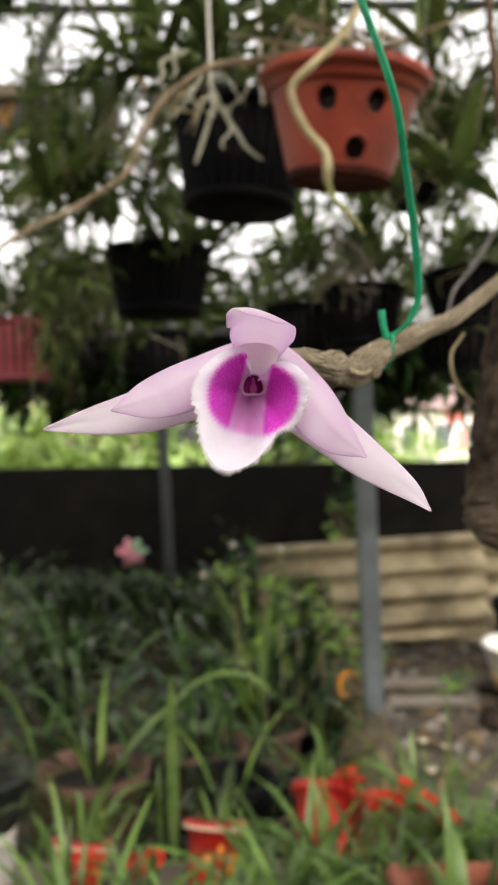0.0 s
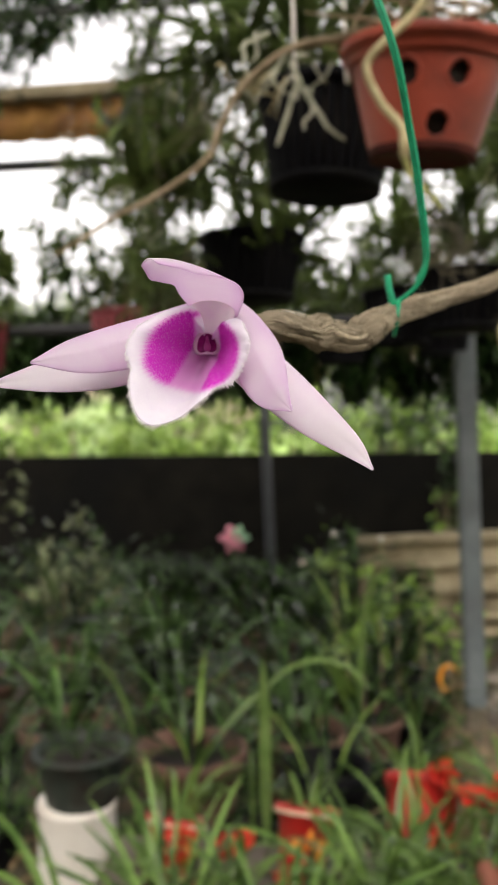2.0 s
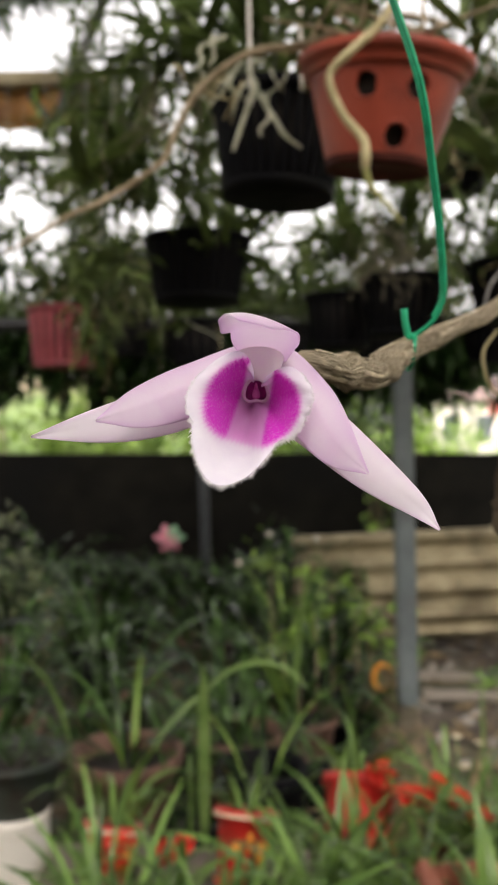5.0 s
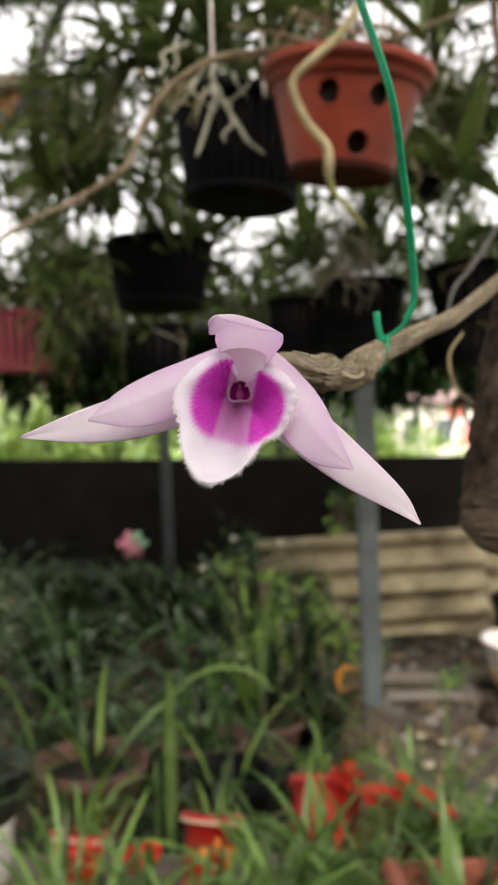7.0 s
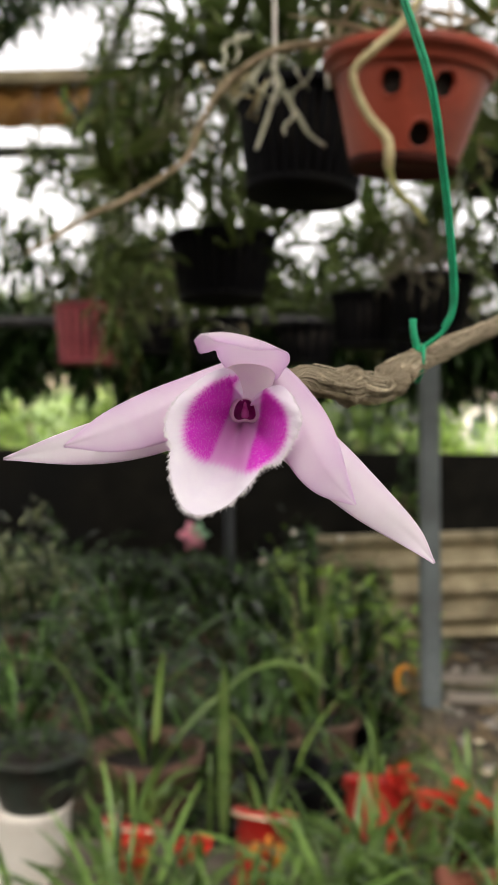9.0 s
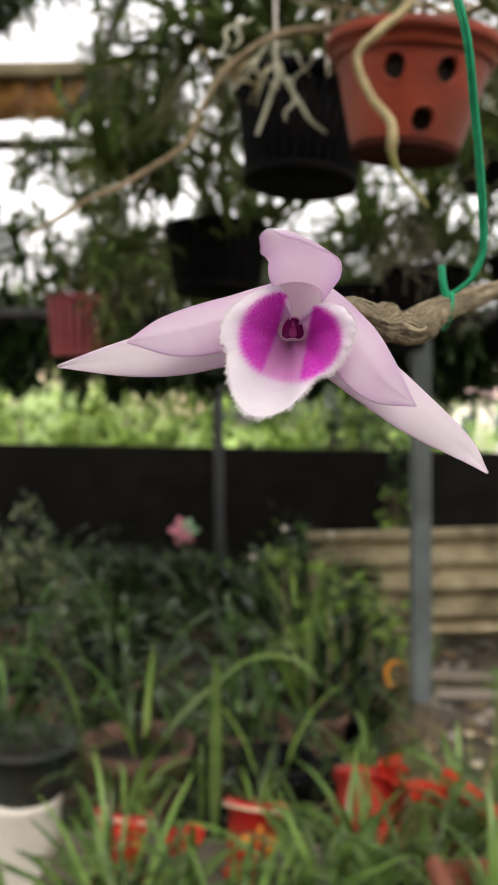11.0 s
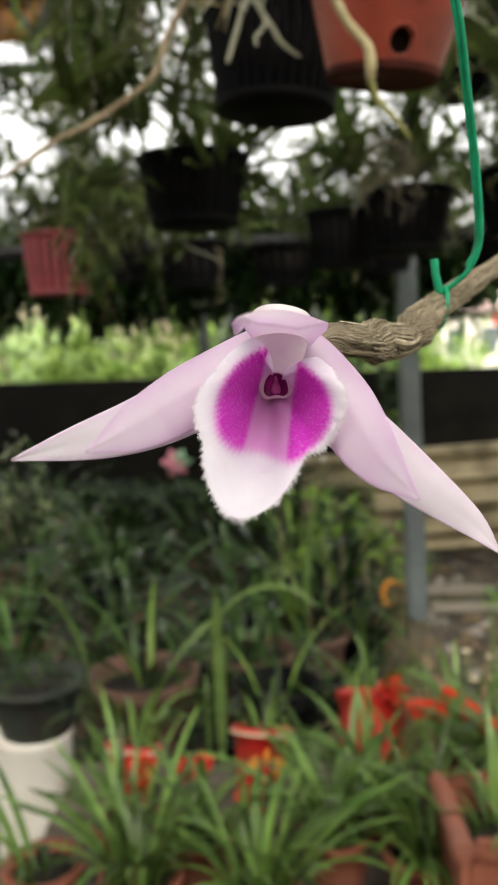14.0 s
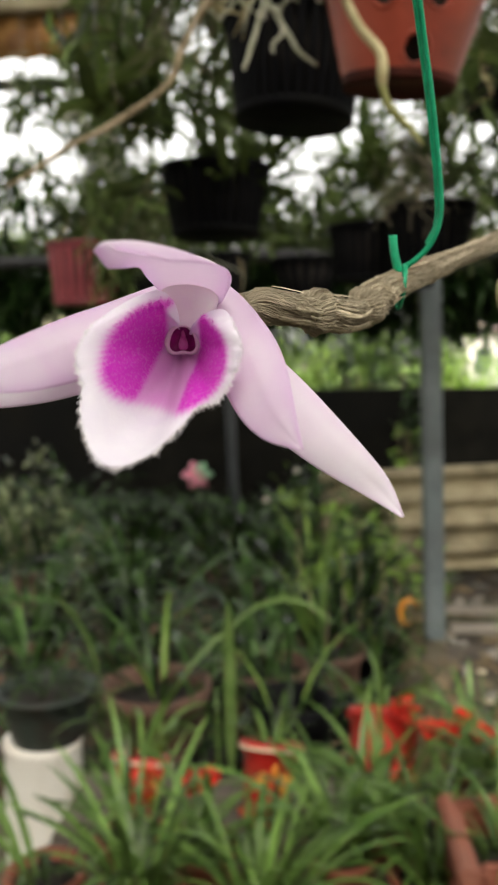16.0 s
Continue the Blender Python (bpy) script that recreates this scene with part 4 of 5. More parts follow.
for k in range(14):
    x0, z0 = -0.06 + 0.035 * rng.normal(), 1.822 + 0.014 * rng.normal()
    a, ln, bow = -1.57 + rng.uniform(-1.6, 1.2), rng.uniform(0.025, 0.055), rng.uniform(-0.9, 0.9)
    y0 = rng.uniform(0.92, 0.97)
    mid = (x0 + 0.5 * ln * math.cos(a), y0 - 0.01, z0 + 0.5 * ln * math.sin(a))
    part("root", tube([(x0, y0 + 0.01, z0), mid, (mid[0] + 0.5 * ln * math.cos(a + bow), y0, mid[2] + 0.5 * ln * math.sin(a + bow))], [0.0010, 0.0017, 0.0014, 0.0007], 16, 7, 0.05, 90 + k), M_ROOT if k % 2 else M_ROOTW, roots1)
top_roots = thing("root_cluster", (0, 0, 0), "tangle of brown roots over the rim of the red pot", "root")
for k in range(12):
    x0 = 0.05 + 0.10 * rng.uniform()
    part("root", tube([(x0, 0.86 + 0.03 * rng.normal(), 1.785), (x0 + 0.03 * rng.normal(), 0.83, 1.805 + 0.01 * rng.normal()), (x0 + 0.06 * rng.normal(), 0.84, 1.82 + 0.02 * rng.normal())], [0.0020, 0.0026, 0.0012], 14, 7, 0.06, 80 + k), M_STEM, top_roots)
straps = thing("hanging_strap", (0, 0, 0), "pale plastic straps holding up the black basket", "strap")
for x, z in ((-0.037, 1.800), (0.024, 1.815)):
    part("strap", tube([(x, 1.0, z), (x - 0.003, 1.0, z + 0.1), (x - 0.008, 1.0, 2.3)], [0.0023], 8, 6), M_WHITEP, straps)

basket((-0.185, 1.72, 1.675), 0.108, 0.085, 0.13, "black plastic orchid basket full of dark leaves", 32, 80, 28, roots=0)
basket((0.150, 2.25, 1.63), 0.095, 0.075, 0.14, "black plastic orchid basket under a tangle of roots", 33, 90, 22, roots=0)
basket((0.290, 2.05, 1.64), 0.105, 0.080, 0.14, "black plastic orchid basket under a tangle of roots", 34, 90, 22, roots=0)
basket((-0.575, 2.86, 1.67), 0.088, 0.075, 0.15, "black plastic orchid basket beside a faded red one", 35, 90, 22)
basket((-0.783, 2.85, 1.632), 0.122, 0.102, 0.20, "faded red plastic orchid basket in the shade", 36, 90, 22, material=M_PINKPL)
for k, (x, y, z) in enumerate([(0.52, 1.9, 1.66), (0.70, 2.6, 1.62), (-0.02, 2.9, 1.64), (-0.28, 2.6, 1.62), (0.35, 3.0, 1.68), (-0.45, 3.6, 1.72), (-0.05, 3.7, 1.72), (0.40, 3.9, 1.74), (0.85, 3.5, 1.7),
                               (0.55, 2.6, 2.15), (0.4, 3.3, 2.6)]):
    basket((x, y, z), 0.095 + 0.01 * (k % 3), 0.075, 0.13, "dark hanging orchid basket among crowded leaves", 40 + k, 75, 16, (0, radians((k % 5 - 2) * 2), k), (0.17, 0.17, 0.15), (0.10, 0.26), roots=6)

# leafy orchids with no pot to be seen, hung in between
def leafy(x, y, z, s, count, seed, long=(0.05, 0.13), wide=(0.008, 0.019), material=None, roots=7, rise=(-1.1, 1.3)):
    ob = thing("hanging_orchid", (x, y, z), "crowded dark green orchid leaves and roots hanging under the roof", "plant", "hanging orchids")
    part("foliage", clump(count, seed, (s, s, s * 1.1), long, wide, rise, (0.0, 1.6), n=5), material or M_LEAF, ob, kind="stuff")
    rng = np.random.default_rng(seed + 130)
    for q in range(roots):
        a = rng.normal(size=3) * s * 0.5
        ln = rng.uniform(0.05, 0.15)
        w = rng.normal(size=6) * 0.35 * ln
        part("root", tube([(a[0], a[1], a[2]), (a[0] + w[0], a[1] + w[1], a[2] - 0.3 * ln), (a[0] + w[2], a[1] + w[3], a[2] - 0.7 * ln), (a[0] + w[4], a[1] + w[5], a[2] - 0.9 * ln)], [0.0014, 0.0014, 0.0011, 0.0006], 14, 5), M_ROOT if q % 3 else M_ROOTW, ob)
    part("hanger", tube([(0, 0, 0), (0, 0.01, 0.3), (0, 0, 0.6)], [0.0012], 4, 5), M_GALV, ob)


for k, (x, y, z, s) in enumerate([(-0.13, 1.35, 1.95, 0.13), (-0.30, 1.55, 1.93, 0.13), (-0.33, 2.1, 1.80, 0.13), (-0.52, 2.3, 1.95, 0.15), 
                                  (-0.42, 2.0, 2.12, 0.13), (-0.50, 2.2, 1.72, 0.10), (-0.47, 2.4, 2.4, 0.13), (-0.56, 2.5, 2.55, 0.13), (-0.63, 2.5, 2.28, 0.12), (-0.39, 2.3, 2.33, 0.12), (-0.66, 2.7, 1.98, 0.13), (0.68, 2.2, 2.42, 0.13)]):
    leafy(x, y, z, s, int(1150 * s), 70 + k, roots=0 if y < 1.8 else 4)
for k, (x, y, z, s) in enumerate([(-0.2, 3.0, 1.86, 0.15), (0.25, 3.2, 1.88, 0.15), (-0.65, 3.2, 2.15, 0.2), (0.05, 3.4, 2.55, 0.22), (0.5, 3.6, 2.4, 0.22), (-0.4, 3.6, 2.6, 0.22), (0.95, 3.6, 2.7, 0.25), (0.1, 4.4, 3.1, 0.3), (0.9, 4.5, 3.3, 0.3), (-0.35, 4.6, 3.2, 0.3), (0.4, 4.6, 3.5, 0.3)]):
    leafy(x, y, z, s, int(850 * s), 95 + k, (0.06, 0.17), (0.012, 0.030), None, 4)
for k, (x, y, z) in enumerate([(-0.93, 3.6, 2.50), (-0.76, 3.6, 2.32), (-0.46, 3.5, 2.48), (-0.98, 3.7, 2.2), (-1.05, 3.8, 2.4), (-0.6, 3.7, 2.22), (0.24, 3.6, 2.30), (0.72, 3.4, 2.10), (0.85, 3.5, 2.40), (0.62, 3.4, 2.45), (0.92, 3.6, 2.20), (0.60, 3.2, 2.00), (0.80, 3.5, 2.65), (-1.21, 3.5, 2.51), (-1.04, 3.5, 2.57), (-1.14, 3.5, 2.23), (-1.27, 3.5, 2.11), (-0.99, 3.5, 2.33)]):
    leafy(x, y, z, 0.15, 100 if x < 0 else 88, 210 + k, (0.05, 0.11), (0.012, 0.03), None, 4)
for k, (x, y, z) in enumerate([(-0.13, 1.30, 1.99), (-0.34, 1.40, 1.86), (0.32, 1.40, 1.90), (-0.36, 1.7, 1.84), (-0.05, 1.45, 2.04), (0.36, 1.6, 2.02)]):
    leafy(x, y, z, 0.07, 16, 230 + k, (0.12, 0.20), (0.026, 0.042), M_LEAF, 2, (-0.1, 0.9))
def root_tangle(x, y, z, size, count, seed):
    """Fine matted roots that hang from a basket."""
    ob = thing("root_tangle", (x, y, z), "matted fine grey-brown orchid roots hanging between the baskets", "root", "root tangles")
    rng = np.random.default_rng(seed)
    geos = []
    for _ in range(count):
        p = rng.normal(size=3) * np.array(size) * 0.5
        pts = [p]
        d = np.array([0.4 * rng.normal(), 0.3 * rng.normal(), -1.0])
        for _ in range(4):
            d = d + rng.normal(size=3) * 0.32
            d /= np.linalg.norm(d)
            pts.append(pts[-1] + d * rng.uniform(0.018, 0.035))
        geos.append(tube(pts, [0.0008, 0.0010, 0.0005], 10, 4))
    part("root_mat", merge(*geos), M_ROOTD, ob, kind="stuff")
    part("hanger", tube([(0, 0, 0), (0, 0, 0.2), (0.01, 0, 0.5)], [0.0010], 4, 5), M_GALV, ob)


root_tangle(0.24, 1.95, 1.85, (0.08, 0.06, 0.10), 46, 270)
root_tangle(0.33, 2.02, 1.82, (0.10, 0.06, 0.08), 40, 271)
root_tangle(-0.33, 1.75, 1.72, (0.07, 0.05, 0.06), 26, 272)
root_tangle(-0.16, 1.25, 1.93, (0.10, 0.06, 0.06), 26, 274)
root_tangle(0.05, 1.15, 1.92, (0.12, 0.06, 0.05), 26, 275)
root_tangle(0.20, 1.10, 1.90, (0.10, 0.05, 0.05), 22, 276)
root_tangle(-0.42, 2.2, 1.83, (0.10, 0.06, 0.08), 24, 273)
leafy(-1.30, 2.85, 2.02, 0.11, 150, 278, (0.05, 0.12), (0.02, 0.045), None, 3)
for k, (x, y, z, s, n) in enumerate([(0.66, 2.5, 2.30, 0.15, 190), (0.74, 2.6, 2.02, 0.14, 160), (0.56, 2.4, 2.48, 0.12, 120)]):
    leafy(x, y, z, s, n, 300 + k, (0.05, 0.14), (0.012, 0.028), None, 3)
# fine-leaved plants against the light between the baskets
for k, (x, y, z, s, n) in enumerate([(-0.10, 3.9, 2.02, 0.13, 260), (0.10, 4.0, 2.06, 0.13, 240), (0.26, 3.8, 2.00, 0.14, 260), (0.22, 4.0, 2.26, 0.14, 170), (0.44, 3.9, 2.10, 0.15, 260), (-0.30, 3.9, 2.00, 0.12, 220), (0.62, 3.9, 2.02, 0.14, 240), (-0.62, 4.0, 2.05, 0.13, 200), (-0.85, 4.0, 2.02, 0.14, 200), (0.02, 4.0, 2.22, 0.10, 70)]):
    leafy(x, y, z, s, n, 250 + k, (0.03, 0.075), (0.012, 0.026), None, 5)
# a dense row behind them, its deep shade put into the dark leaf colour
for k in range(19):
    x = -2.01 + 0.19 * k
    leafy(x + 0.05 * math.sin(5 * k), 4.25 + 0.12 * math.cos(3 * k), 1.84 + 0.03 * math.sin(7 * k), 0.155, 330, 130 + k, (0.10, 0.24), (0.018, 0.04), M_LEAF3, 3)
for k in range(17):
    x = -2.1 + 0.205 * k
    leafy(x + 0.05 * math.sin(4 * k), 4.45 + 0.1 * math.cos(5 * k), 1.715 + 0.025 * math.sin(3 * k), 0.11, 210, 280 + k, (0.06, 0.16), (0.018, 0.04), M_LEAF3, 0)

# ---- steel frame of the shed ----
post = thing("steel_post", (0.486, 3.25, 0), "grey painted square steel post with a rusty foot", "post")
part("shaft", box(-0.039, 0.039, -0.039, 0.039, 0.12, 1.80, 0.008), M_STEEL, post, smooth=False)
part("foot", box(-0.0405, 0.0405, -0.0405, 0.0405, 0.0, 0.33, 0.006), M_FOOT, post, "rust-stained foot", smooth=False)
post.rotation_euler = (0, radians(-1.2), 0)
pole = thing("thin_pole", (-0.54, 5.5, 0), "thin grey pole in front of the wall", "post")
part("shaft", tube([(0, 0, 0), (-0.02, 0, 0.8), (-0.05, 0, 1.7)], [0.035], 8, 14), M_POLE, pole)


def bar(name, a, b, r, label, material=None):
    ob = thing(name, (0, 0, 0), label, "bar")
    part("bar", tube([a, tuple((np.array(a) + np.array(b)) / 2), b], [r], 4, 10), material or M_DARKST, ob)
    return ob


bar("roof_bar", (-3.6, 3.3, 1.84), (3.6, 3.3, 1.84), 0.028, "dark steel rail from which the baskets hang")
bar("roof_bar", (-6, 5.0, 3.135), (-0.9, 5.0, 3.12), 0.034, "dark steel beam under the eaves")
bar("roof_bar", (-1.09, 4.9, 4.03), (-1.43, 4.9, 3.18), 0.034, "dark diagonal steel brace")
bar("roof_bar", (-1.57, 4.93, 3.46), (-1.40, 4.93, 3.24), 0.026, "dark diagonal steel brace")
bar("roof_bar", (-4, 5.0, 4.10), (4, 5.0, 4.05), 0.03, "thin dark roof bar against the sky")
bar("roof_bar", (-4, -0.2, 2.62), (4, -0.2, 2.62), 0.02, "thin dark bar that carries the hanging wires")
bar("roof_bar", (-4, 0.28, 2.62), (4, 0.28, 2.62), 0.02, "thin dark bar that carries the hanging wires")
for px, py in ((-3.7, -0.2), (3.7, -0.2), (-3.7, 0.28), (3.7, 0.28), (-3.6, 3.3), (3.6, 3.3), (-3.8, 5.0), (3.8, 5.0), (-5.9, 5.0)):
    bar("frame_post", (px, py, 0), (px, py, 4.15), 0.04, "grey steel post of the shed frame", M_STEEL)
# net added above the view to dim the shed against the sky
net = plane("roof_net", -6, 6, -6, 2.9, 3.15, M_NET, 12, 12)
# added wall behind the camera, never in view; it limits light from the front
bm = box(-6, 6, -3.65, -3.5, -0.05, 3.1, 0.01)
back = new("wall_front", bpy.data.meshes.new("wall_front"))
bm.to_mesh(back.data)
bm.free()
back.data.materials.append(M_SHEET)
tagged(back, "unseen tan sheet wall added behind the camera to temper the frontal light", "wall", kind="structure")
# second added net, kept out of view, dims the back
slope = new("roof_slope", mesh_from("roof_slope", [(-7, 2.9, 3.15), (7, 2.9, 3.15), (7, 6.6, 5.16), (-7, 6.6, 5.16)], [(0, 1, 2, 3)], M_NET))
tagged(slope, "unseen dark shade net added over the back of the shed to dim it", "net", kind="structure")
tagged(net, "unseen dark shade net added over the shed to dim it", "net", kind="structure")
for z in (3.55, 2.95, 2.66):
    bar("net_wire", (-6, 7.0, z), (6, 7.0, z + 0.03), 0.008, "thin wire line stretched against the sky")
for px in (-6, 6):
    bar("frame_post", (px, 7.0, 0), (px, 7.0, 3.8), 0.04, "grey steel post of the shed frame", M_STEEL)
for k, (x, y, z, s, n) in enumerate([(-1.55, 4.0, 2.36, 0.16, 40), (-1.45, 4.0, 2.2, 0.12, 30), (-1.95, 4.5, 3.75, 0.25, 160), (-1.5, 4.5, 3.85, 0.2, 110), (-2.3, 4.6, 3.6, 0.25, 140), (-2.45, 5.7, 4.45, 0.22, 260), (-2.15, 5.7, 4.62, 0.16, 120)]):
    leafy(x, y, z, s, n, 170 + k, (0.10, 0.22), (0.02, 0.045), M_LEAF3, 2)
eave = thing("rusty_eave", (0, 0, 0), "rusty orange-brown corrugated eave under a pale gutter", "eave")
verts, faces = [], []
for i in range(121):
    x = -7 + 5.9 * i / 120
    for z in (3.31, 3.56):
        verts.append((x, 5.1 + 0.02 * math.sin(i * 1.6), z))
faces = [(2 * i, 2 * i + 2, 2 * i + 3, 2 * i + 1) for i in range(120)]
ev = part("sheet", (verts, faces), M_RUST, eave)
ev.modifiers.new("thickness", 'SOLIDIFY').thickness = 0.004
part("gutter", box(-7, -1.1, 5.02, 5.16, 3.56, 3.645, 0.01), M_SHEET, eave, "pale weathered gutter", smooth=False)

# ---- by the wall: sheets, tub ----
def corrugated(loc, length, rows, pitch, amp, lean, turn, label):
    ob = thing("corrugated_sheet", loc, label, "roof sheet", "stacked roof sheets")
    n = rows * 12
    verts = []
    for i in range(n + 1):
        s = i / 12 * pitch
        for x in np.linspace(0, length, 13):
            verts.append((x, amp * math.sin(2 * math.pi * i / 12), s))
    faces = [(i * 13 + j, i * 13 + j + 1, (i + 1) * 13 + j + 1, (i + 1) * 13 + j) for i in range(n) for j in range(12)]
    p = part("sheet", (verts, faces), M_SHEET, ob)
    sol = p.modifiers.new("thickness", 'SOLIDIFY')
    sol.thickness = 0.008
    ob.rotation_euler = (lean, radians(turn), 0)
    return ob


corrugated((0.06, 4.95, 0.14), 1.40, 4, 0.155, 0.042, radians(-5), -3.0, "weathered tan fibre-cement corrugated sheet on its side")
corrugated((0.30, 5.10, 0.10), 1.75, 4, 0.155, 0.042, radians(-5), -2.0, "weathered tan fibre-cement corrugated sheet on its side")

tub = thing("plastic_tub", (1.48, 4.2, 0.0), "large white plastic tub with a tan base on the soil", "tub")
part("bowl", lathe([(0.17, 0.12), (0.22, 0.17), (0.265, 0.26), (0.285, 0.36), (0.30, 0.372), (0.30, 0.385), (0.285, 0.388), (0.27, 0.36), (0.25, 0.26), (0.0, 0.16)], 48), M_TUB, tub)
part("base", lathe([(0.0, 0.0), (0.13, 0.0), (0.16, 0.02), (0.21, 0.10), (0.255, 0.19), (0.262, 0.215), (0.24, 0.22), (0.0, 0.13)], 48), M_TUBT, tub, "tan lower half")

tub.scale = (0.97, 0.97, 0.87)


# ---- potted plants ----
STRAPS = strap_meshes("leaf", M_LEAF2, 10, 1, (0.26, 0.42), (0.012, 0.022), (0.8, 1.45), (0.5, 2.2))
STRAPS_DK = strap_meshes("leaf", M_LEAF5, 16, 2, (0.28, 0.54), (0.011, 0.022), (0.5, 1.4), (0.9, 3.0))
STRAPS_LT = strap_meshes("leaf", M_LEAF4, 5, 3, (0.28, 0.42), (0.02, 0.03), (1.1, 1.5), (0.2, 1.6))
GRASSY = strap_meshes("leaf", M_LEAF2, 14, 4, (0.18, 0.34), (0.013, 0.022), (0.7, 1.45), (0.5, 2.6))


def potted(name, loc, r_top, r_bot, h, material, label, meshes, count, seed, spread=None, scale=(0.75, 1.2), lip=0.01, extra=None, cat="potted plant", group="pots of strap-leaved plants"):
    ob = thing(name, loc, label, cat, group)
    pot = part("pot", lathe(pot_profile(r_top, r_bot, h, 0.008, lip, h * 0.14), 40), material, ob)
    f = 0.97 if material is M_RED else 0.85
    part("soil", lathe([(0, h * (f - 0.05)), (r_top * 0.9, h * (f - 0.07)), (r_top * (0.95 if material is M_RED else 0.86), h * (f - 0.01)), (0, h * (f + 0.02))], 28, 0.02), M_SOIL, ob)
    tuft(ob, meshes, count, spread or r_top * 0.6, h * 0.84, seed, scale)
    if extra:
        tuft(ob, extra, max(2, count // 8), r_top * 0.5, h * 0.84, seed + 1, scale)
    return ob


def band(ob, r, z0, z1, material, name, label):
    part(name, lathe([(r[0] + 0.0015, z0), (r[0] + 0.004, z0 + 0.001), (r[1] + 0.004, z1 - 0.001), (r[1] + 0.0015, z1)], 40), material, ob, label)


bench = thing("low_bench", (0.25, 1.55, 0), "low weathered timber bench under the front row of pots", "bench")
for k in range(5):
    part("plank", box(-0.80, 1.1, -0.36 + 0.15 * k, -0.23 + 0.15 * k, 0.395, 0.42, 0.004), M_WOOD, bench, smooth=False)
for x in (-0.7, 1.0):
    for y in (-0.28, 0.30):
        part("leg", box(x - 0.03, x + 0.03, y - 0.03, y + 0.03, 0.0, 0.393, 0.004), M_WOOD, bench, smooth=False)

# back row, on the soil
potted("potted_plant", (-0.52, 2.62, 0), 0.175, 0.12, 0.37, M_CLAY, "brown clay pot of long strap leaves on the soil", STRAPS_DK, 16, 300, 0.06, extra=STRAPS_LT)
potted("potted_plant", (-0.18, 3.00, 0), 0.16, 0.11, 0.30, M_CLAY, "brown clay pot of long strap leaves on the soil", STRAPS_DK, 30, 301)
potted("potted_plant", (-0.07, 2.30, 0), 0.12, 0.09, 0.46, M_BLACKPL, "tall black plastic pot with arching leaves", STRAPS_DK, 12, 302, extra=STRAPS_LT)
potted("potted_plant", (-1.05, 2.9, 0), 0.17, 0.12, 0.34, M_CLAY, "brown clay pot of long strap leaves on the soil", STRAPS_DK, 34, 303)
col = thing("white_column", (-0.760, 2.20, 0), "short white weathered column used as a plant stand", "plant stand")
part("shaft", lathe([(0.116, 0), (0.111, 0.02), (0.107, 0.345), (0.112, 0.357), (0.112, 0.372), (0, 0.372)], 40), M_WHITEP, col)
potted("potted_plant", (-0.745, 2.20, 0.372), 0.128, 0.098, 0.15, M_DKGREEN, "dark green glazed pot on a white column", STRAPS_DK, 40, 304, scale=(0.25, 0.55))

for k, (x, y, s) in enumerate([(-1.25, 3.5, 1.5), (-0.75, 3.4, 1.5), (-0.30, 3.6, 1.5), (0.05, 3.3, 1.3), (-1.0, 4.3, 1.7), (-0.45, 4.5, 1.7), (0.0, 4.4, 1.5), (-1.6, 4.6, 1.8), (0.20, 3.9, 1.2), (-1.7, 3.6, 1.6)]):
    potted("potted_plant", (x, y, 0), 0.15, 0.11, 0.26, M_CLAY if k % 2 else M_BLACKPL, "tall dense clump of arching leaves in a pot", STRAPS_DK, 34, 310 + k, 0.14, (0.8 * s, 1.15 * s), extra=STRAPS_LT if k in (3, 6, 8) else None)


def bush(loc, size, count, seed, material, label, length=(0.05, 0.11), width=(0.02, 0.04)):
    ob = thing("bush", loc, label, "bush", "leafy bushes")
    part("foliage", clump(count, seed, size, length, width, (-0.5, 1.2), (0, 1.2), 0.2, 4), material, ob, kind="stuff").location = (0, 0, size[2] * 0.9)
    rng = np.random.default_rng(seed)
    for _ in range(6):
        a = rng.normal(size=2) * np.array(size[:2]) * 0.4
        part("stem", tube([(a[0] * 0.2, a[1] * 0.2, 0), (a[0] * 0.6, a[1] * 0.6, size[2] * 0.6), (a[0], a[1], size[2] * 1.2)], [0.008, 0.006, 0.002], 8, 6), M_STEM, ob)
    return ob


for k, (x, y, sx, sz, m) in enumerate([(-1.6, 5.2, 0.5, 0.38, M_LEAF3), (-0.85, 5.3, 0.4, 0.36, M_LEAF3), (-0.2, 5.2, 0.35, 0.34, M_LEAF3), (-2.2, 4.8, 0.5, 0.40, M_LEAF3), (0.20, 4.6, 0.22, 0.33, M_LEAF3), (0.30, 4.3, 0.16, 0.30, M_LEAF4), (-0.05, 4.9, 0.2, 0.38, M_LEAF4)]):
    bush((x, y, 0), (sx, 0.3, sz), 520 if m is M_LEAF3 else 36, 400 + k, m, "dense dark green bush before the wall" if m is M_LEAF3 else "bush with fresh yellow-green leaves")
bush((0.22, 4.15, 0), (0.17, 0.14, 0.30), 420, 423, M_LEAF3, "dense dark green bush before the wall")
bush((0.66, 5.75, 0), (0.10, 0.08, 0.80), 420, 421, M_LEAF3, "dark leafy creeper growing up in front of the wall")
bush((0.62, 5.6, 0.0), (0.08, 0.06, 0.62), 40, 422, M_LEAF4, "sparse yellow-green shoots before the wall")
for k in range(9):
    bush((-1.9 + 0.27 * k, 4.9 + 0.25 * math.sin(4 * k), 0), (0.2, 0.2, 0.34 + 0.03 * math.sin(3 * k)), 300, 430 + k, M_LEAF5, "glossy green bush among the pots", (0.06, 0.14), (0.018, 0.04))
bush((0.42, 3.75, 0), (0.16, 0.15, 0.18), 110, 420, M_STRAW, "dry brown leafy bush at the foot of the post")

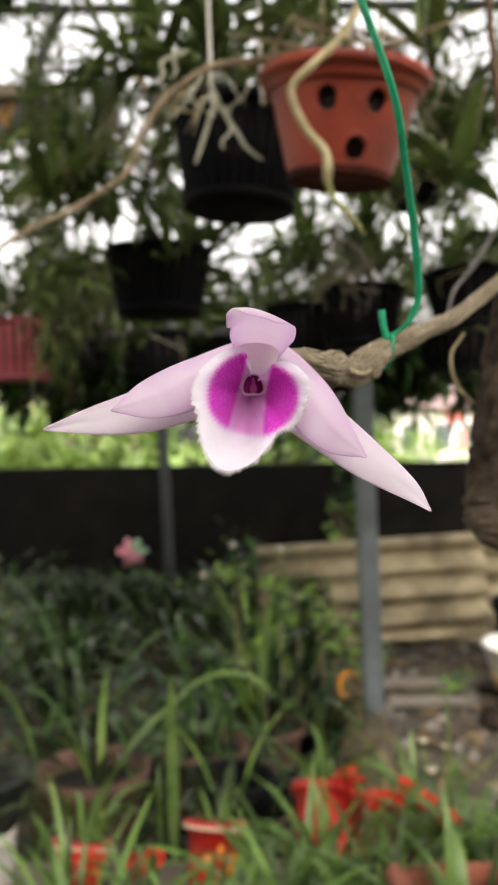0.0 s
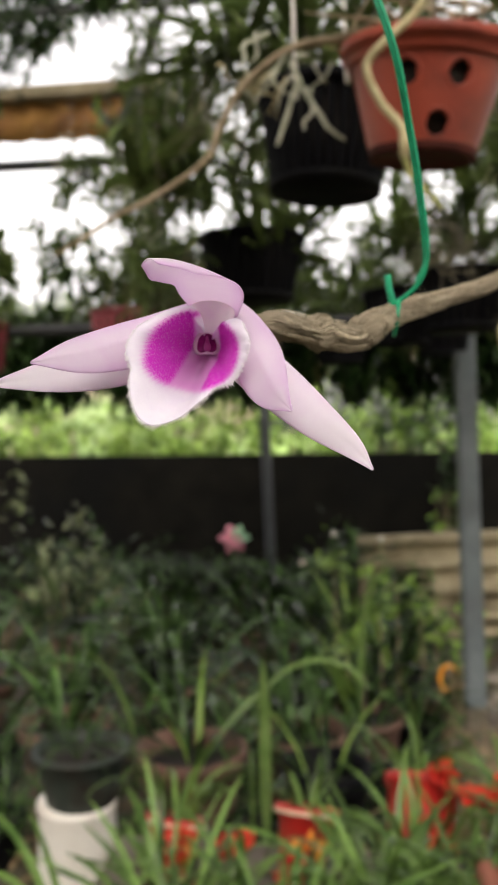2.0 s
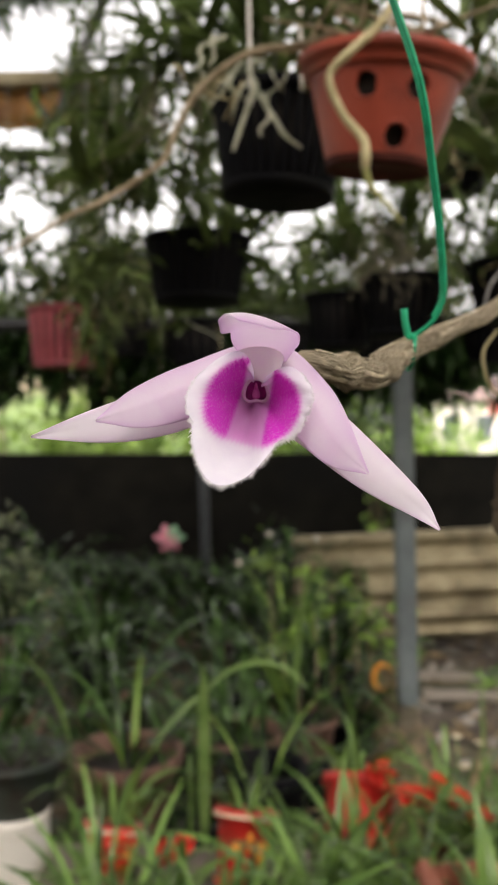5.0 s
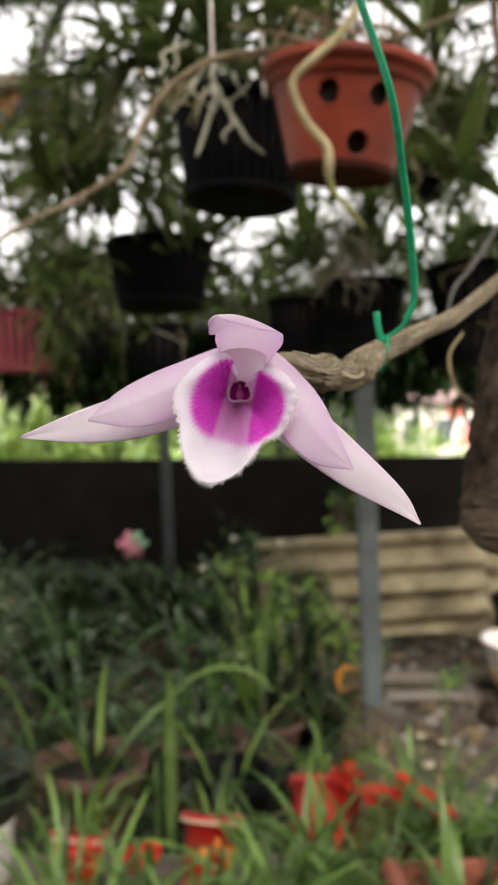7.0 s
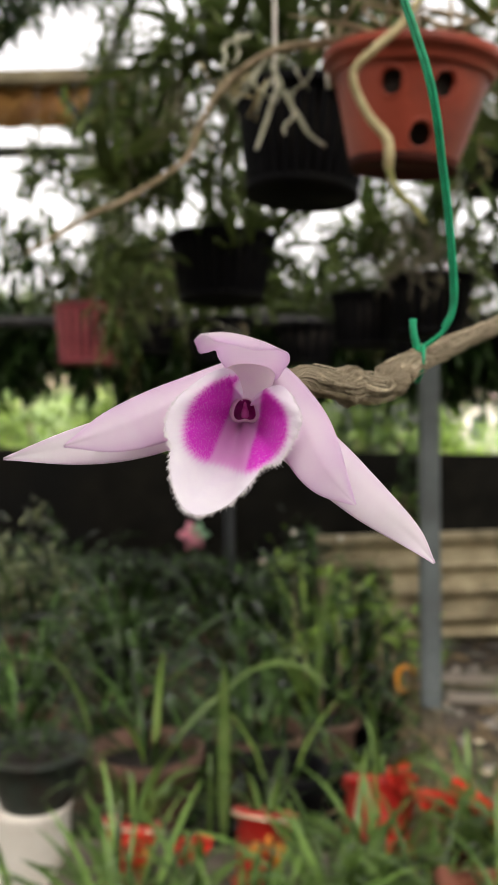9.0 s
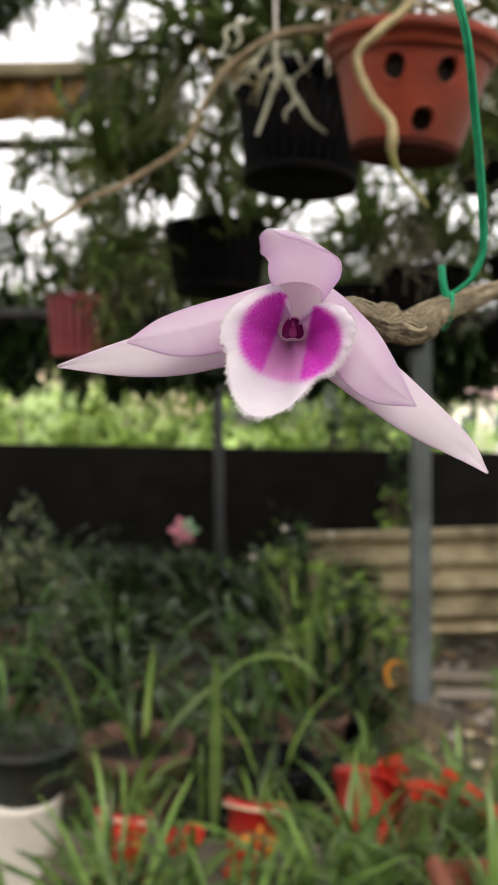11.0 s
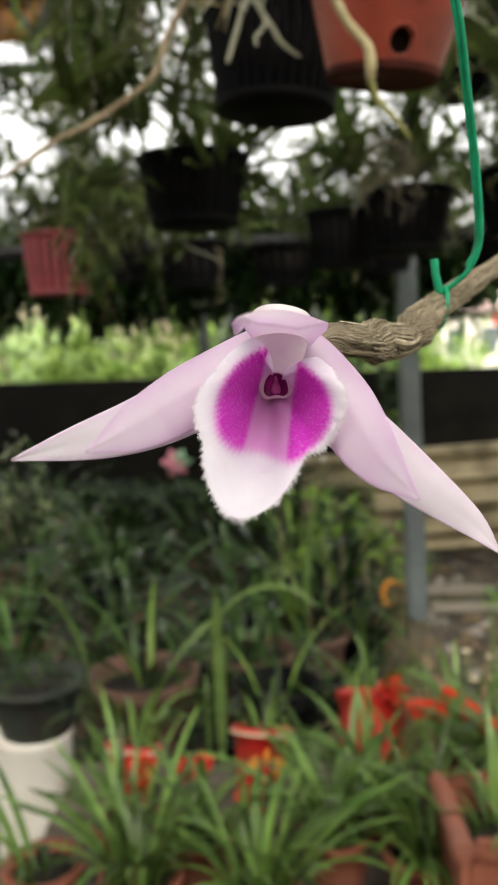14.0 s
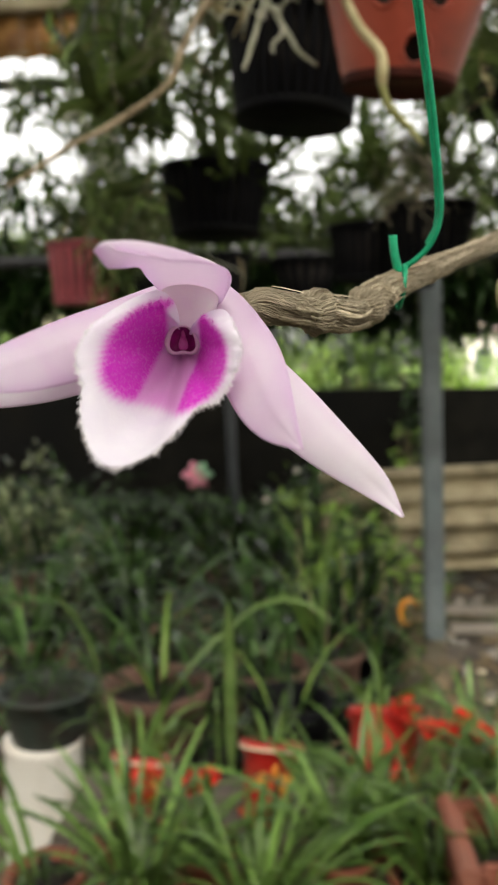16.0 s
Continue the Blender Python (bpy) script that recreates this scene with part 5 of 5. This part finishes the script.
# front row, on the bench
potted("potted_plant", (-0.098, 1.72, 0.42), 0.062, 0.047, 0.155, M_RED, "small red glazed pot with a cream rim and orange motif", GRASSY, 20, 500, group="red glazed pots", scale=(0.35, 0.6))
potted("potted_plant", (-0.38, 1.70, 0.42), 0.060, 0.045, 0.13, M_RED, "small red glazed pot with a cream rim and orange motif", GRASSY, 18, 501, group="red glazed pots", scale=(0.6, 1.0))
potted("potted_plant", (0.150, 1.80, 0.455), 0.080, 0.066, 0.17, M_RED, "wide red glazed pot of grassy leaves", GRASSY, 30, 502, group="red glazed pots", scale=(0.5, 0.9))
scene.objects["potted_plant.%03d" % max(int(o.name[-3:]) for o in scene.objects if o.name.startswith("potted_plant."))].rotation_euler = (radians(-34), radians(10), 0)
for ob in [o for o in scene.objects if o.name.startswith("potted_plant") and "cream rim" in str(o.get("label"))]:
    h = 0.155 if ob.location.x > -0.2 else 0.13
    ob.rotation_euler = (radians(-20), radians(5), 0)
    ob.location.z += 0.014
    band(ob, (0.070, 0.070), h - 0.016, h - 0.009, M_CREAM, "rim_band", "cream rim")
    for q in range(4):
        a = -1.75 + 0.42 * q
        bm = bmesh.new()
        bmesh.ops.create_uvsphere(bm, u_segments=12, v_segments=8, radius=0.016)
        for v in bm.verts:
            v.co = Vector((0.056 * math.cos(a) + v.co.x * (0.5 if q % 2 else 0.9), 0.056 * math.sin(a) + v.co.y * 0.4, h * (0.5 + 0.12 * (q % 2)) + v.co.z * 1.3))
        part("motif", bm, M_ORANGE, ob, "orange painted motif")
for k, (x, y, n) in enumerate([(-0.46, 1.36, 10), (-0.28, 1.33, 45), (0.06, 1.46, 70), (0.44, 1.66, 70), (-0.08, 1.30, 55), (0.60, 1.55, 55), (0.21, 1.40, 55), (-0.34, 1.50, 12), (0.29, 1.60, 16), (-0.20, 1.46, 22), (0.15, 1.62, 34), (0.36, 1.80, 30)]):
    potted("potted_plant", (x, y, 0.42), 0.065, 0.05, 0.11, M_TERRA2, "small terracotta pot of narrow grassy leaves", GRASSY, int(n * 1.15), 510 + k, 0.05, (0.6, 0.98))
planter = thing("planter_box", (0.335, 1.29, 0.420), "square terracotta planter with a thick rim and grassy leaves", "planter")
for x0, x1, y0, y1 in ((-0.10, -0.085, -0.10, 0.10), (0.085, 0.10, -0.10, 0.10), (-0.084, 0.084, -0.10, -0.085), (-0.084, 0.084, 0.085, 0.10)):
    part("side_panel", box(x0, x1, y0, y1, 0.0, 0.225, 0.003), M_TERRA2, planter, smooth=False)
for x0, x1, y0, y1 in ((-0.113, -0.081, -0.113, 0.113), (0.081, 0.113, -0.113, 0.113), (-0.080, 0.080, -0.113, -0.081), (-0.080, 0.080, 0.081, 0.113)):
    part("rim", box(x0, x1, y0, y1, 0.226, 0.254, 0.006), M_TERRA2, planter, smooth=False)
part("soil", box(-0.083, 0.083, -0.083, 0.083, 0.02, 0.195, 0.004), M_SOIL, planter, smooth=False)
tuft(planter, GRASSY, 30, 0.07, 0.19, 530, (0.5, 0.85))
# single tall leaves that stand out of the back pots
for k, (x, y, z, turn, rise, ln, wd, dr) in enumerate([(-0.198, 1.97, 0.40, -1.5, 1.50, 0.47, 0.029, 0.25), (-0.232, 1.96, 0.60, 0.0, 1.60, 0.47, 0.014, 2.9), (-0.385, 2.02, 0.52, -0.3, 1.05, 0.32, 0.030, 0.4), (0.03, 3.3, 0.30, -1.3, 1.4, 0.62, 0.03, 0.5), (-0.62, 2.3, 0.5, 4.0, 1.35, 0.36, 0.024, 0.8)]):
    lf = thing("strap_leaf", (x, y, 0), "long light green strap leaf rising above the pots", "leaf", "tall strap leaves")
    part("leaf_blade", blade((0, 0, z), turn, rise, ln, wd, dr, 14, 0.25, 1.0 if k in (1, 2) else 0.3, 1.5), M_LEAFT, lf)
    part("stalk", tube([(0, 0, 0), (0.003, 0, z * 0.5), (0, 0, z + 0.02)], [0.006, 0.006, 0.005], 6, 6), M_LEAF2, lf)
for k, (x, y, z) in enumerate([(0.30, 3.6, 0.62), (0.20, 3.7, 0.74), (0.05, 3.7, 0.76), (-0.08, 3.8, 0.80), (0.50, 3.7, 0.60), (0.36, 3.6, 0.52), (-0.02, 3.4, 0.5), (0.12, 3.5, 0.62), (0.56, 3.6, 0.40)]):
    sh = thing("leafy_shoot", (x, y, 0), "fresh yellow-green leafy shoot catching the light", "plant", "yellow-green shoots")
    part("foliage", clump(13, 540 + k, (0.07, 0.05, 0.06), (0.05, 0.10), (0.025, 0.045), (-0.3, 1.2), (0, 1.2), 0.2, 4), M_LEAF4, sh, kind="stuff").location = (0, 0, z)
    part("stem", tube([(0, 0, 0), (0.01, 0, z * 0.5), (0, 0, z)], [0.005, 0.004, 0.002], 6, 6), M_STEM, sh)
bush((-1.72, 4.6, 0), (0.20, 0.2, 0.46), 420, 460, M_SHRUB, "pale-edged shrub with small dull green leaves", (0.05, 0.10), (0.016, 0.03))
bush((-1.36, 4.5, 0), (0.16, 0.16, 0.44), 260, 461, M_SHRUB, "pale-edged shrub with small dull green leaves", (0.04, 0.09), (0.014, 0.026))
DRY = strap_meshes("leaf", M_STRAW, 8, 6, (0.18, 0.34), (0.006, 0.014), (0.7, 1.5), (0.3, 2.0))
for k, (x, y) in enumerate([(0.06, 2.35), (0.16, 2.5), (0.30, 2.7), (0.44, 2.9), (0.60, 2.9)]):
    dp = thing("dry_plant", (x, y, 0), "dry grey-brown tuft of withered leaves", "plant", "dry tufts")
    tuft(dp, DRY, 26, 0.07, 0.01, 560 + k, (0.9, 1.6))



def blossom_mesh():
    """One ruffled five-lobed blossom."""
    n = 40
    verts, faces = [(0, 0, 0)], []
    for i in (1, 2, 3):
        for j in range(n):
            a = 2 * math.pi * j / n
            r = 0.005 * i * (0.72 + 0.28 * abs(math.cos(2.5 * a)))
            verts.append((r * math.cos(a), r * math.sin(a), 0.0016 * i * i * (0.6 + 0.4 * math.sin(5 * a + i))))
    faces = [(0, 1 + j, 1 + (j + 1) % n) for j in range(n)]
    faces += [(1 + i * n + j, 1 + (i + 1) * n + j, 1 + (i + 1) * n + (j + 1) % n, 1 + i * n + (j + 1) % n) for i in range(2) for j in range(n)]
    return mesh_from("bloom", verts, faces, M_REDFL)


BLOOM = blossom_mesh()
for k, (x, y, z, n, r) in enumerate([(-0.2357, 1.5956, 0.5686, 18, 0.009), (-0.20, 1.60, 0.585, 6, 0.006), (-0.088, 1.5, 0.5623, 12, 0.012), (-0.082, 1.5, 0.535, 7, 0.008), (0.285, 1.72, 0.64, 9, 0.010), (0.315, 1.74, 0.655, 7, 0.010), (0.25, 1.70, 0.645, 7, 0.010), (0.19, 1.62, 0.575, 10, 0.012), (0.17, 1.70, 0.56, 10, 0.015), (0.40, 1.70, 0.60, 8, 0.01), (-0.33, 1.62, 0.56, 9, 0.014), (-0.36, 1.62, 0.53, 9, 0.012), (0.36, 1.72, 0.635, 7, 0.01), (0.215, 1.80, 0.645, 14, 0.020)]):
    ob = thing("red_blossom", (x, y, z), "scarlet flower head among the grassy leaves", "flower", "scarlet flowers")
    rng = np.random.default_rng(600 + k)
    for q in range(n):
        o = new("bloom", BLOOM)
        o.parent = ob
        o.location = rng.normal(size=3) * r * 0.8
        o.rotation_euler = rng.uniform(-1.2, 1.2, 3)
    part("stalk", tube([(0, 0, 0), (0.004, 0.005, -(z - 0.50) * 0.5), (0.002, 0.012, -(z - 0.48))], [0.0018, 0.0022, 0.0024], 8, 6), M_LEAF2, ob)

yl = thing("yellow_leaf", (0.388, 3.30, 0.0), "withered curled orange-yellow leaf on a stalk beside the post", "leaf")
ring = [(0.046 * math.cos(0.5 + 0.55 * q) * 0.8, 0.01 * q / 8, 0.407 + 0.054 * math.sin(0.5 + 0.55 * q)) for q in range(9)]
part("leaf_blade", tube(ring, [0.003, 0.006, 0.011, 0.010, 0.006, 0.003], 30, 8, 0.05, 8), M_ORANGE, yl)
part("stalk", tube([(0, 0.02, 0), (0.01, 0.02, 0.203), (0.03, 0.0, 0.407)], [0.004, 0.003, 0.003], 6, 6), M_STRAW, yl)
for k, (x, y, s) in enumerate([(-0.85, 2.45, 0.8), (-0.30, 2.55, 0.8), (0.12, 2.55, 0.75), (-1.15, 2.5, 0.9), (-0.70, 3.05, 1.0), (0.15, 2.95, 0.9), (-0.42, 3.2, 1.1), (-1.4, 3.1, 1.1), (-0.05, 2.7, 0.8), (0.28, 3.5, 0.9)]):
    potted("potted_plant", (x, y, 0), 0.10, 0.075, 0.17, M_BLACKPL, "low black nursery pot of arching leaves", STRAPS_DK, 30, 340 + k, 0.09, (0.7 * s, 1.1 * s))
for k, (x, y, z, n) in enumerate([(0.36, 4.4, 0.30, 60), (0.47, 3.95, 0.24, 40), (0.02, 4.35, 0.32, 40), (0.20, 4.1, 0.26, 36), (0.58, 4.3, 0.24, 40)]):
    bush((x, y, 0), (0.13, 0.10, z), n, 450 + k, M_LEAF4, "bush with fresh yellow-green leaves", (0.05, 0.10), (0.025, 0.045))
for k, (x, y, z) in enumerate([(0.16, 4.55, 0.80), (-0.1, 4.6, 0.82), (-0.25, 4.2, 0.72)]):
    ob = thing("white_blossom", (x, y, 0), "small white flower above the bushes", "flower", "white flowers")
    bm = bmesh.new()
    bmesh.ops.create_icosphere(bm, subdivisions=2, radius=0.015)
    for v in bm.verts:
        v.co = v.co * (1 + 0.35 * math.sin(400 * v.co.x + k) * math.cos(300 * v.co.z)) + Vector((0, 0, z))
    part("petals", bm, M_WHITEP, ob)
    part("stalk", tube([(0, 0, 0), (0.02, 0, z * 0.5), (0, 0, z)], [0.004, 0.003, 0.002], 6, 6), M_LEAF2, ob)
# stones on the soil
rng = np.random.default_rng(95)
geos = []
for _ in range(300):
    bm = bmesh.new()
    bmesh.ops.create_icosphere(bm, subdivisions=1, radius=1)
    c = np.array([rng.uniform(0.4, 2.6), rng.uniform(2.6, 5.6), 0.01])
    sc = rng.uniform(0.012, 0.05, 3) * (1, 1, 0.6)
    geos.append(([c + np.array(v.co) * sc * (1 + 0.2 * rng.normal()) for v in bm.verts], [tuple(v.index for v in f.verts) for f in bm.faces]))
    bm.free()
stones = new("stones", mesh_from("stones", *merge(*geos), M_STONE, False))
tagged(stones, "small grey stones scattered on the soil", "stones", kind="stuff")
# dead leaves and twigs on the soil
rng = np.random.default_rng(91)
geos = [blade((rng.uniform(-2.5, 3.0), rng.uniform(2.2, 5.8), 0.015 + 0.02 * rng.uniform()), rng.uniform(0, 6.28), rng.uniform(-0.2, 0.5), rng.uniform(0.05, 0.16), rng.uniform(0.015, 0.05), rng.uniform(-0.5, 1.0), 4, 0.3, rng.uniform(-1, 1), 0.2) for _ in range(1700)]
litter = new("leaf_litter", mesh_from("leaf_litter", *merge(*geos), M_STRAW))
tagged(litter, "dry brown fallen leaves scattered on the soil", "leaf litter", kind="stuff")

def old_plank(x, y, length, turn, seed):
    ob = thing("old_plank", (x, y, 0), "grey weathered plank lying on the littered soil", "plank", "old planks")
    rng = np.random.default_rng(seed)
    bm = box(-length / 2, length / 2, -0.06, 0.06, 0.012, 0.04, 0.006)
    for v in bm.verts:
        v.co.y += 0.006 * math.sin(9 * v.co.x + seed)
        v.co.z += 0.003 * rng.normal()
    part("board", bm, M_WOODPALE, ob, smooth=False)
    ob.rotation_euler = (0, 0, radians(turn))


for k, (x, y, ln, turn) in enumerate([(1.05, 4.56, 0.95, -8), (0.98, 4.26, 0.55, -6), (1.55, 4.72, 0.8, 10)]):
    old_plank(x, y, ln, turn, 640 + k)
block = thing("stone_block", (1.24, 3.93, 0), "dark broken stone block on the soil", "stone")
bm = box(-0.13, 0.13, -0.08, 0.08, -0.01, 0.075, 0.02)
for v in bm.verts:
    v.co += Vector((0.010 * math.sin(60 * v.co.y), 0.008 * math.sin(40 * v.co.x), 0.008 * math.sin(33 * v.co.x + 50 * v.co.y)))
part("block", bm, M_LOG, block)
potted("potted_plant", (1.53, 4.62, 0), 0.155, 0.12, 0.49, M_BLACKPL, "tall black plastic pot standing behind the white tub", STRAPS_DK, 3, 650, 0.05, (0.3, 0.5))
sprig = thing("leafy_shoot", (0.478, 2.0, 0), "slim green sprig with a tuft of small leaves", "plant", "yellow-green shoots")
part("stem", tube([(0, 0, 0), (0.008, 0, 0.4), (-0.004, 0, 0.78)], [0.005, 0.005, 0.0025], 10, 6), M_LEAF2, sprig)
part("foliage", clump(30, 651, (0.045, 0.03, 0.02), (0.03, 0.06), (0.010, 0.02), (-0.2, 0.9), (0, 1.2), 0.2, 4), M_LEAF2, sprig, kind="stuff").location = (0, 0, 0.79)
for k, (x, z) in enumerate([(0.435, 0.581), (0.484, 0.585), (0.472, 0.640), (0.415, 0.655)]):
    ob = thing("cream_blossom", (x, 2.0, 0), "small cream-yellow flower head on a thin stalk", "flower", "cream flowers")
    for q in range(7):
        a = 0.9 * q
        v, f = blade((0, 0, 0), a, 0.5, 0.018, 0.012, 0.5, 4, 0.3, 0, 0.2)
        part("petal", ([(p[0], p[1], p[2] + z) for p in v], f), M_CREAM, ob)
    part("stalk", tube([(0, 0, 0), (0.012, 0, z * 0.5), (0, 0, z)], [0.003, 0.0025, 0.0015], 8, 5), M_LEAF2, ob)

tealpot = thing("teal_basin", (0.72, 1.95, 0.30), "crumpled teal plastic basin", "basin")
part("bowl", lathe([(0.0, 0), (0.08, 0), (0.11, 0.06), (0.13, 0.14), (0.135, 0.145), (0.125, 0.145), (0.10, 0.06), (0, 0.02)], 32, 0.06), M_TEAL, tealpot)

# pinwheel flower head on a stick by the wall
pin = thing("pinwheel", (-0.80, 5.55, 0.0), "pink and mint-green toy pinwheel on a stick", "pinwheel")
part("stick", tube([(0, 0, 0), (0, 0, 0.3), (0, 0, 0.68)], [0.006], 4, 8), M_WOOD, pin)
for k in range(6):
    a = k * math.pi / 3
    v, f = blade((0, 0, 0), 0, 0, 0.115 + 0.02 * math.sin(5 * k), 0.095, 0.9, 6, 0.5, 0.5, 0.1)
    v = [(p[0] * math.cos(a) - p[1] * math.sin(a), -p[2] - 0.02, p[0] * math.sin(a) + p[1] * math.cos(a) + 0.68) for p in v]
    part("vane", (v, f), M_MINT if k in (0, 1) else M_PINKFL, pin)


# ---- beyond the wall ----
def far_bush(loc, size, count, seed, material, leaf=0.22):
    ob = thing("field_bush", loc, "sunlit yellow-green bush in the field beyond the wall", "bush", "field bushes")
    part("foliage", clump(count, seed, size, (leaf * 0.6, leaf * 1.4), (leaf * 0.3, leaf * 0.6), (-0.5, 1.3), (0, 1.2), 0.2, 3), material, ob, kind="stuff").location = (0, 0, size[2] * 0.8)
    part("stem", tube([(0, 0, 0), (0.05, 0, size[2] * 0.5), (0, 0, size[2])], [0.06, 0.05, 0.02], 5, 7), M_TRUNK, ob)


rng = np.random.default_rng(77)
for k in range(40):
    x = -9 + 0.48 * k + rng.uniform(-0.3, 0.3)
    y = rng.uniform(10, 15)
    if -0.2 < x - 0.2 * y < 2.2 and x > 0:
        y += 9
    far_bush((x, y, 0), (0.6, 0.6, rng.uniform(0.9, 1.3)), 260, 700 + k, M_FIELD)


for k in range(16):
    far_bush((-11 + 0.75 * k + rng.uniform(-0.3, 0.3), rng.uniform(15, 19), 0), (0.8, 0.6, 1.55), 300, 760 + k, M_FIELD)
for k in range(7):
    ob = thing("crop_row", (2.6 + 0.75 * k, 19.5 + rng.uniform(-0.4, 0.4), 0), "low bright lime-green crop row beyond the wall", "plant", "crop rows")
    part("foliage", clump(800, 780 + k, (0.55, 0.5, 0.75), (0.06, 0.13), (0.03, 0.06), (-0.2, 1.3), (0, 1.0), 0.2, 3), M_LIME, ob, kind="stuff").location = (0, 0, 0.72)
    part("stem", tube([(0, 0, 0), (0.02, 0, 0.4), (0, 0, 0.8)], [0.03, 0.025, 0.01], 5, 6), M_TRUNK, ob)
for k, (x, z) in enumerate([(0.26, 1.12), (0.46, 1.08), (0.66, 1.05)]):
    bush((x, 6.5, 0), (0.13, 0.12, z), 620, 790 + k, M_LEAF3, "dark shrub growing behind the low wall", (0.05, 0.11), (0.025, 0.045))


def tree(loc, h, spread, seed):
    ob = thing("tree", loc, "leafy green tree beyond the field", "tree", "far trees")
    part("trunk", tube([(0, 0, 0), (0.1, 0, h * 0.3), (0, 0.1, h * 0.6), (0.1, 0, h * 0.85)], [h * 0.03, h * 0.024, h * 0.016, h * 0.005], 12, 10), M_TRUNK, ob)
    rng = np.random.default_rng(seed)
    for _ in range(6):
        a = rng.uniform(0, 6.28)
        z = h * rng.uniform(0.35, 0.7)
        part("limb", tube([(0, 0, z), (spread * 0.4 * math.cos(a), spread * 0.4 * math.sin(a), z + h * 0.1), (spread * 0.8 * math.cos(a), spread * 0.8 * math.sin(a), z + h * 0.2)], [h * 0.012, h * 0.008, h * 0.003], 6, 6), M_TRUNK, ob)
    part("crown", clump(900, seed, (spread, spread, h * 0.28), (0.3, 0.7), (0.15, 0.35), (-0.7, 1.2), (0, 1.2), 0.2, 3), M_LEAF, ob, kind="stuff").location = (0, 0, h * 0.68)


for k, (x, y, h, s) in enumerate([(-14, 34, 7, 3.0), (-8.5, 38, 6, 2.6), (-20, 45, 9, 4), (3, 46, 6.5, 3), (16, 42, 8, 3.5)]):
    tree((x, y, 0), h, s, 800 + k)

rng = np.random.default_rng(83)
xs, ys = np.linspace(-48, -7, 22), np.linspace(33, 62, 14)
bank = [(x, y, max(0.0, (y - 33) * 0.30 - 0.9 * max(0.0, x + 12) + 0.25 * rng.normal())) for y in ys for x in xs]
hill = new("hillside", mesh_from("hillside", bank, [(j * 22 + i, j * 22 + i + 1, (j + 1) * 22 + i + 1, (j + 1) * 22 + i) for j in range(13) for i in range(21)], M_HILL))
tagged(hill, "pale green grassy hillside far beyond the field", "hill", kind="structure")
for k in range(9):
    tree((-26 + 1.9 * k, 52 + 1.5 * math.sin(3 * k), 5.2), 5.0, 1.6, 830 + k)
house = thing("house", (7.2, 32, 0), "pale pinkish rendered house far across the field", "house")
part("wall", box(-1.6, 2.2, 0, 3, 0, 2.6, 0.02), M_HOUSE, house, smooth=False)
part("roof", ([(-1.9, -0.4, 2.6), (2.5, -0.4, 2.6), (2.5, 3.4, 2.6), (-1.9, 3.4, 2.6), (-1.9, 1.5, 3.5), (2.5, 1.5, 3.5)], [(0, 1, 5, 4), (2, 3, 4, 5), (0, 4, 3), (1, 2, 5), (0, 3, 2, 1)]), M_ROOFT, house, smooth=False)
for x in (-0.9, 0.4, 1.5):
    part("window", box(x - 0.3, x + 0.3, -0.05, 0.02, 1.0, 2.0, 0.01), M_PANE, house, smooth=False)
for x0, x1, z0, z1 in ((0.55, 1.15, 2.05, 2.55), (0.95, 1.30, 0.9, 1.75)):
    part("panel", box(x0, x1, -0.10, -0.03, z0, z1, 0.01), M_REDPANEL, house, "faded red panel", smooth=False)
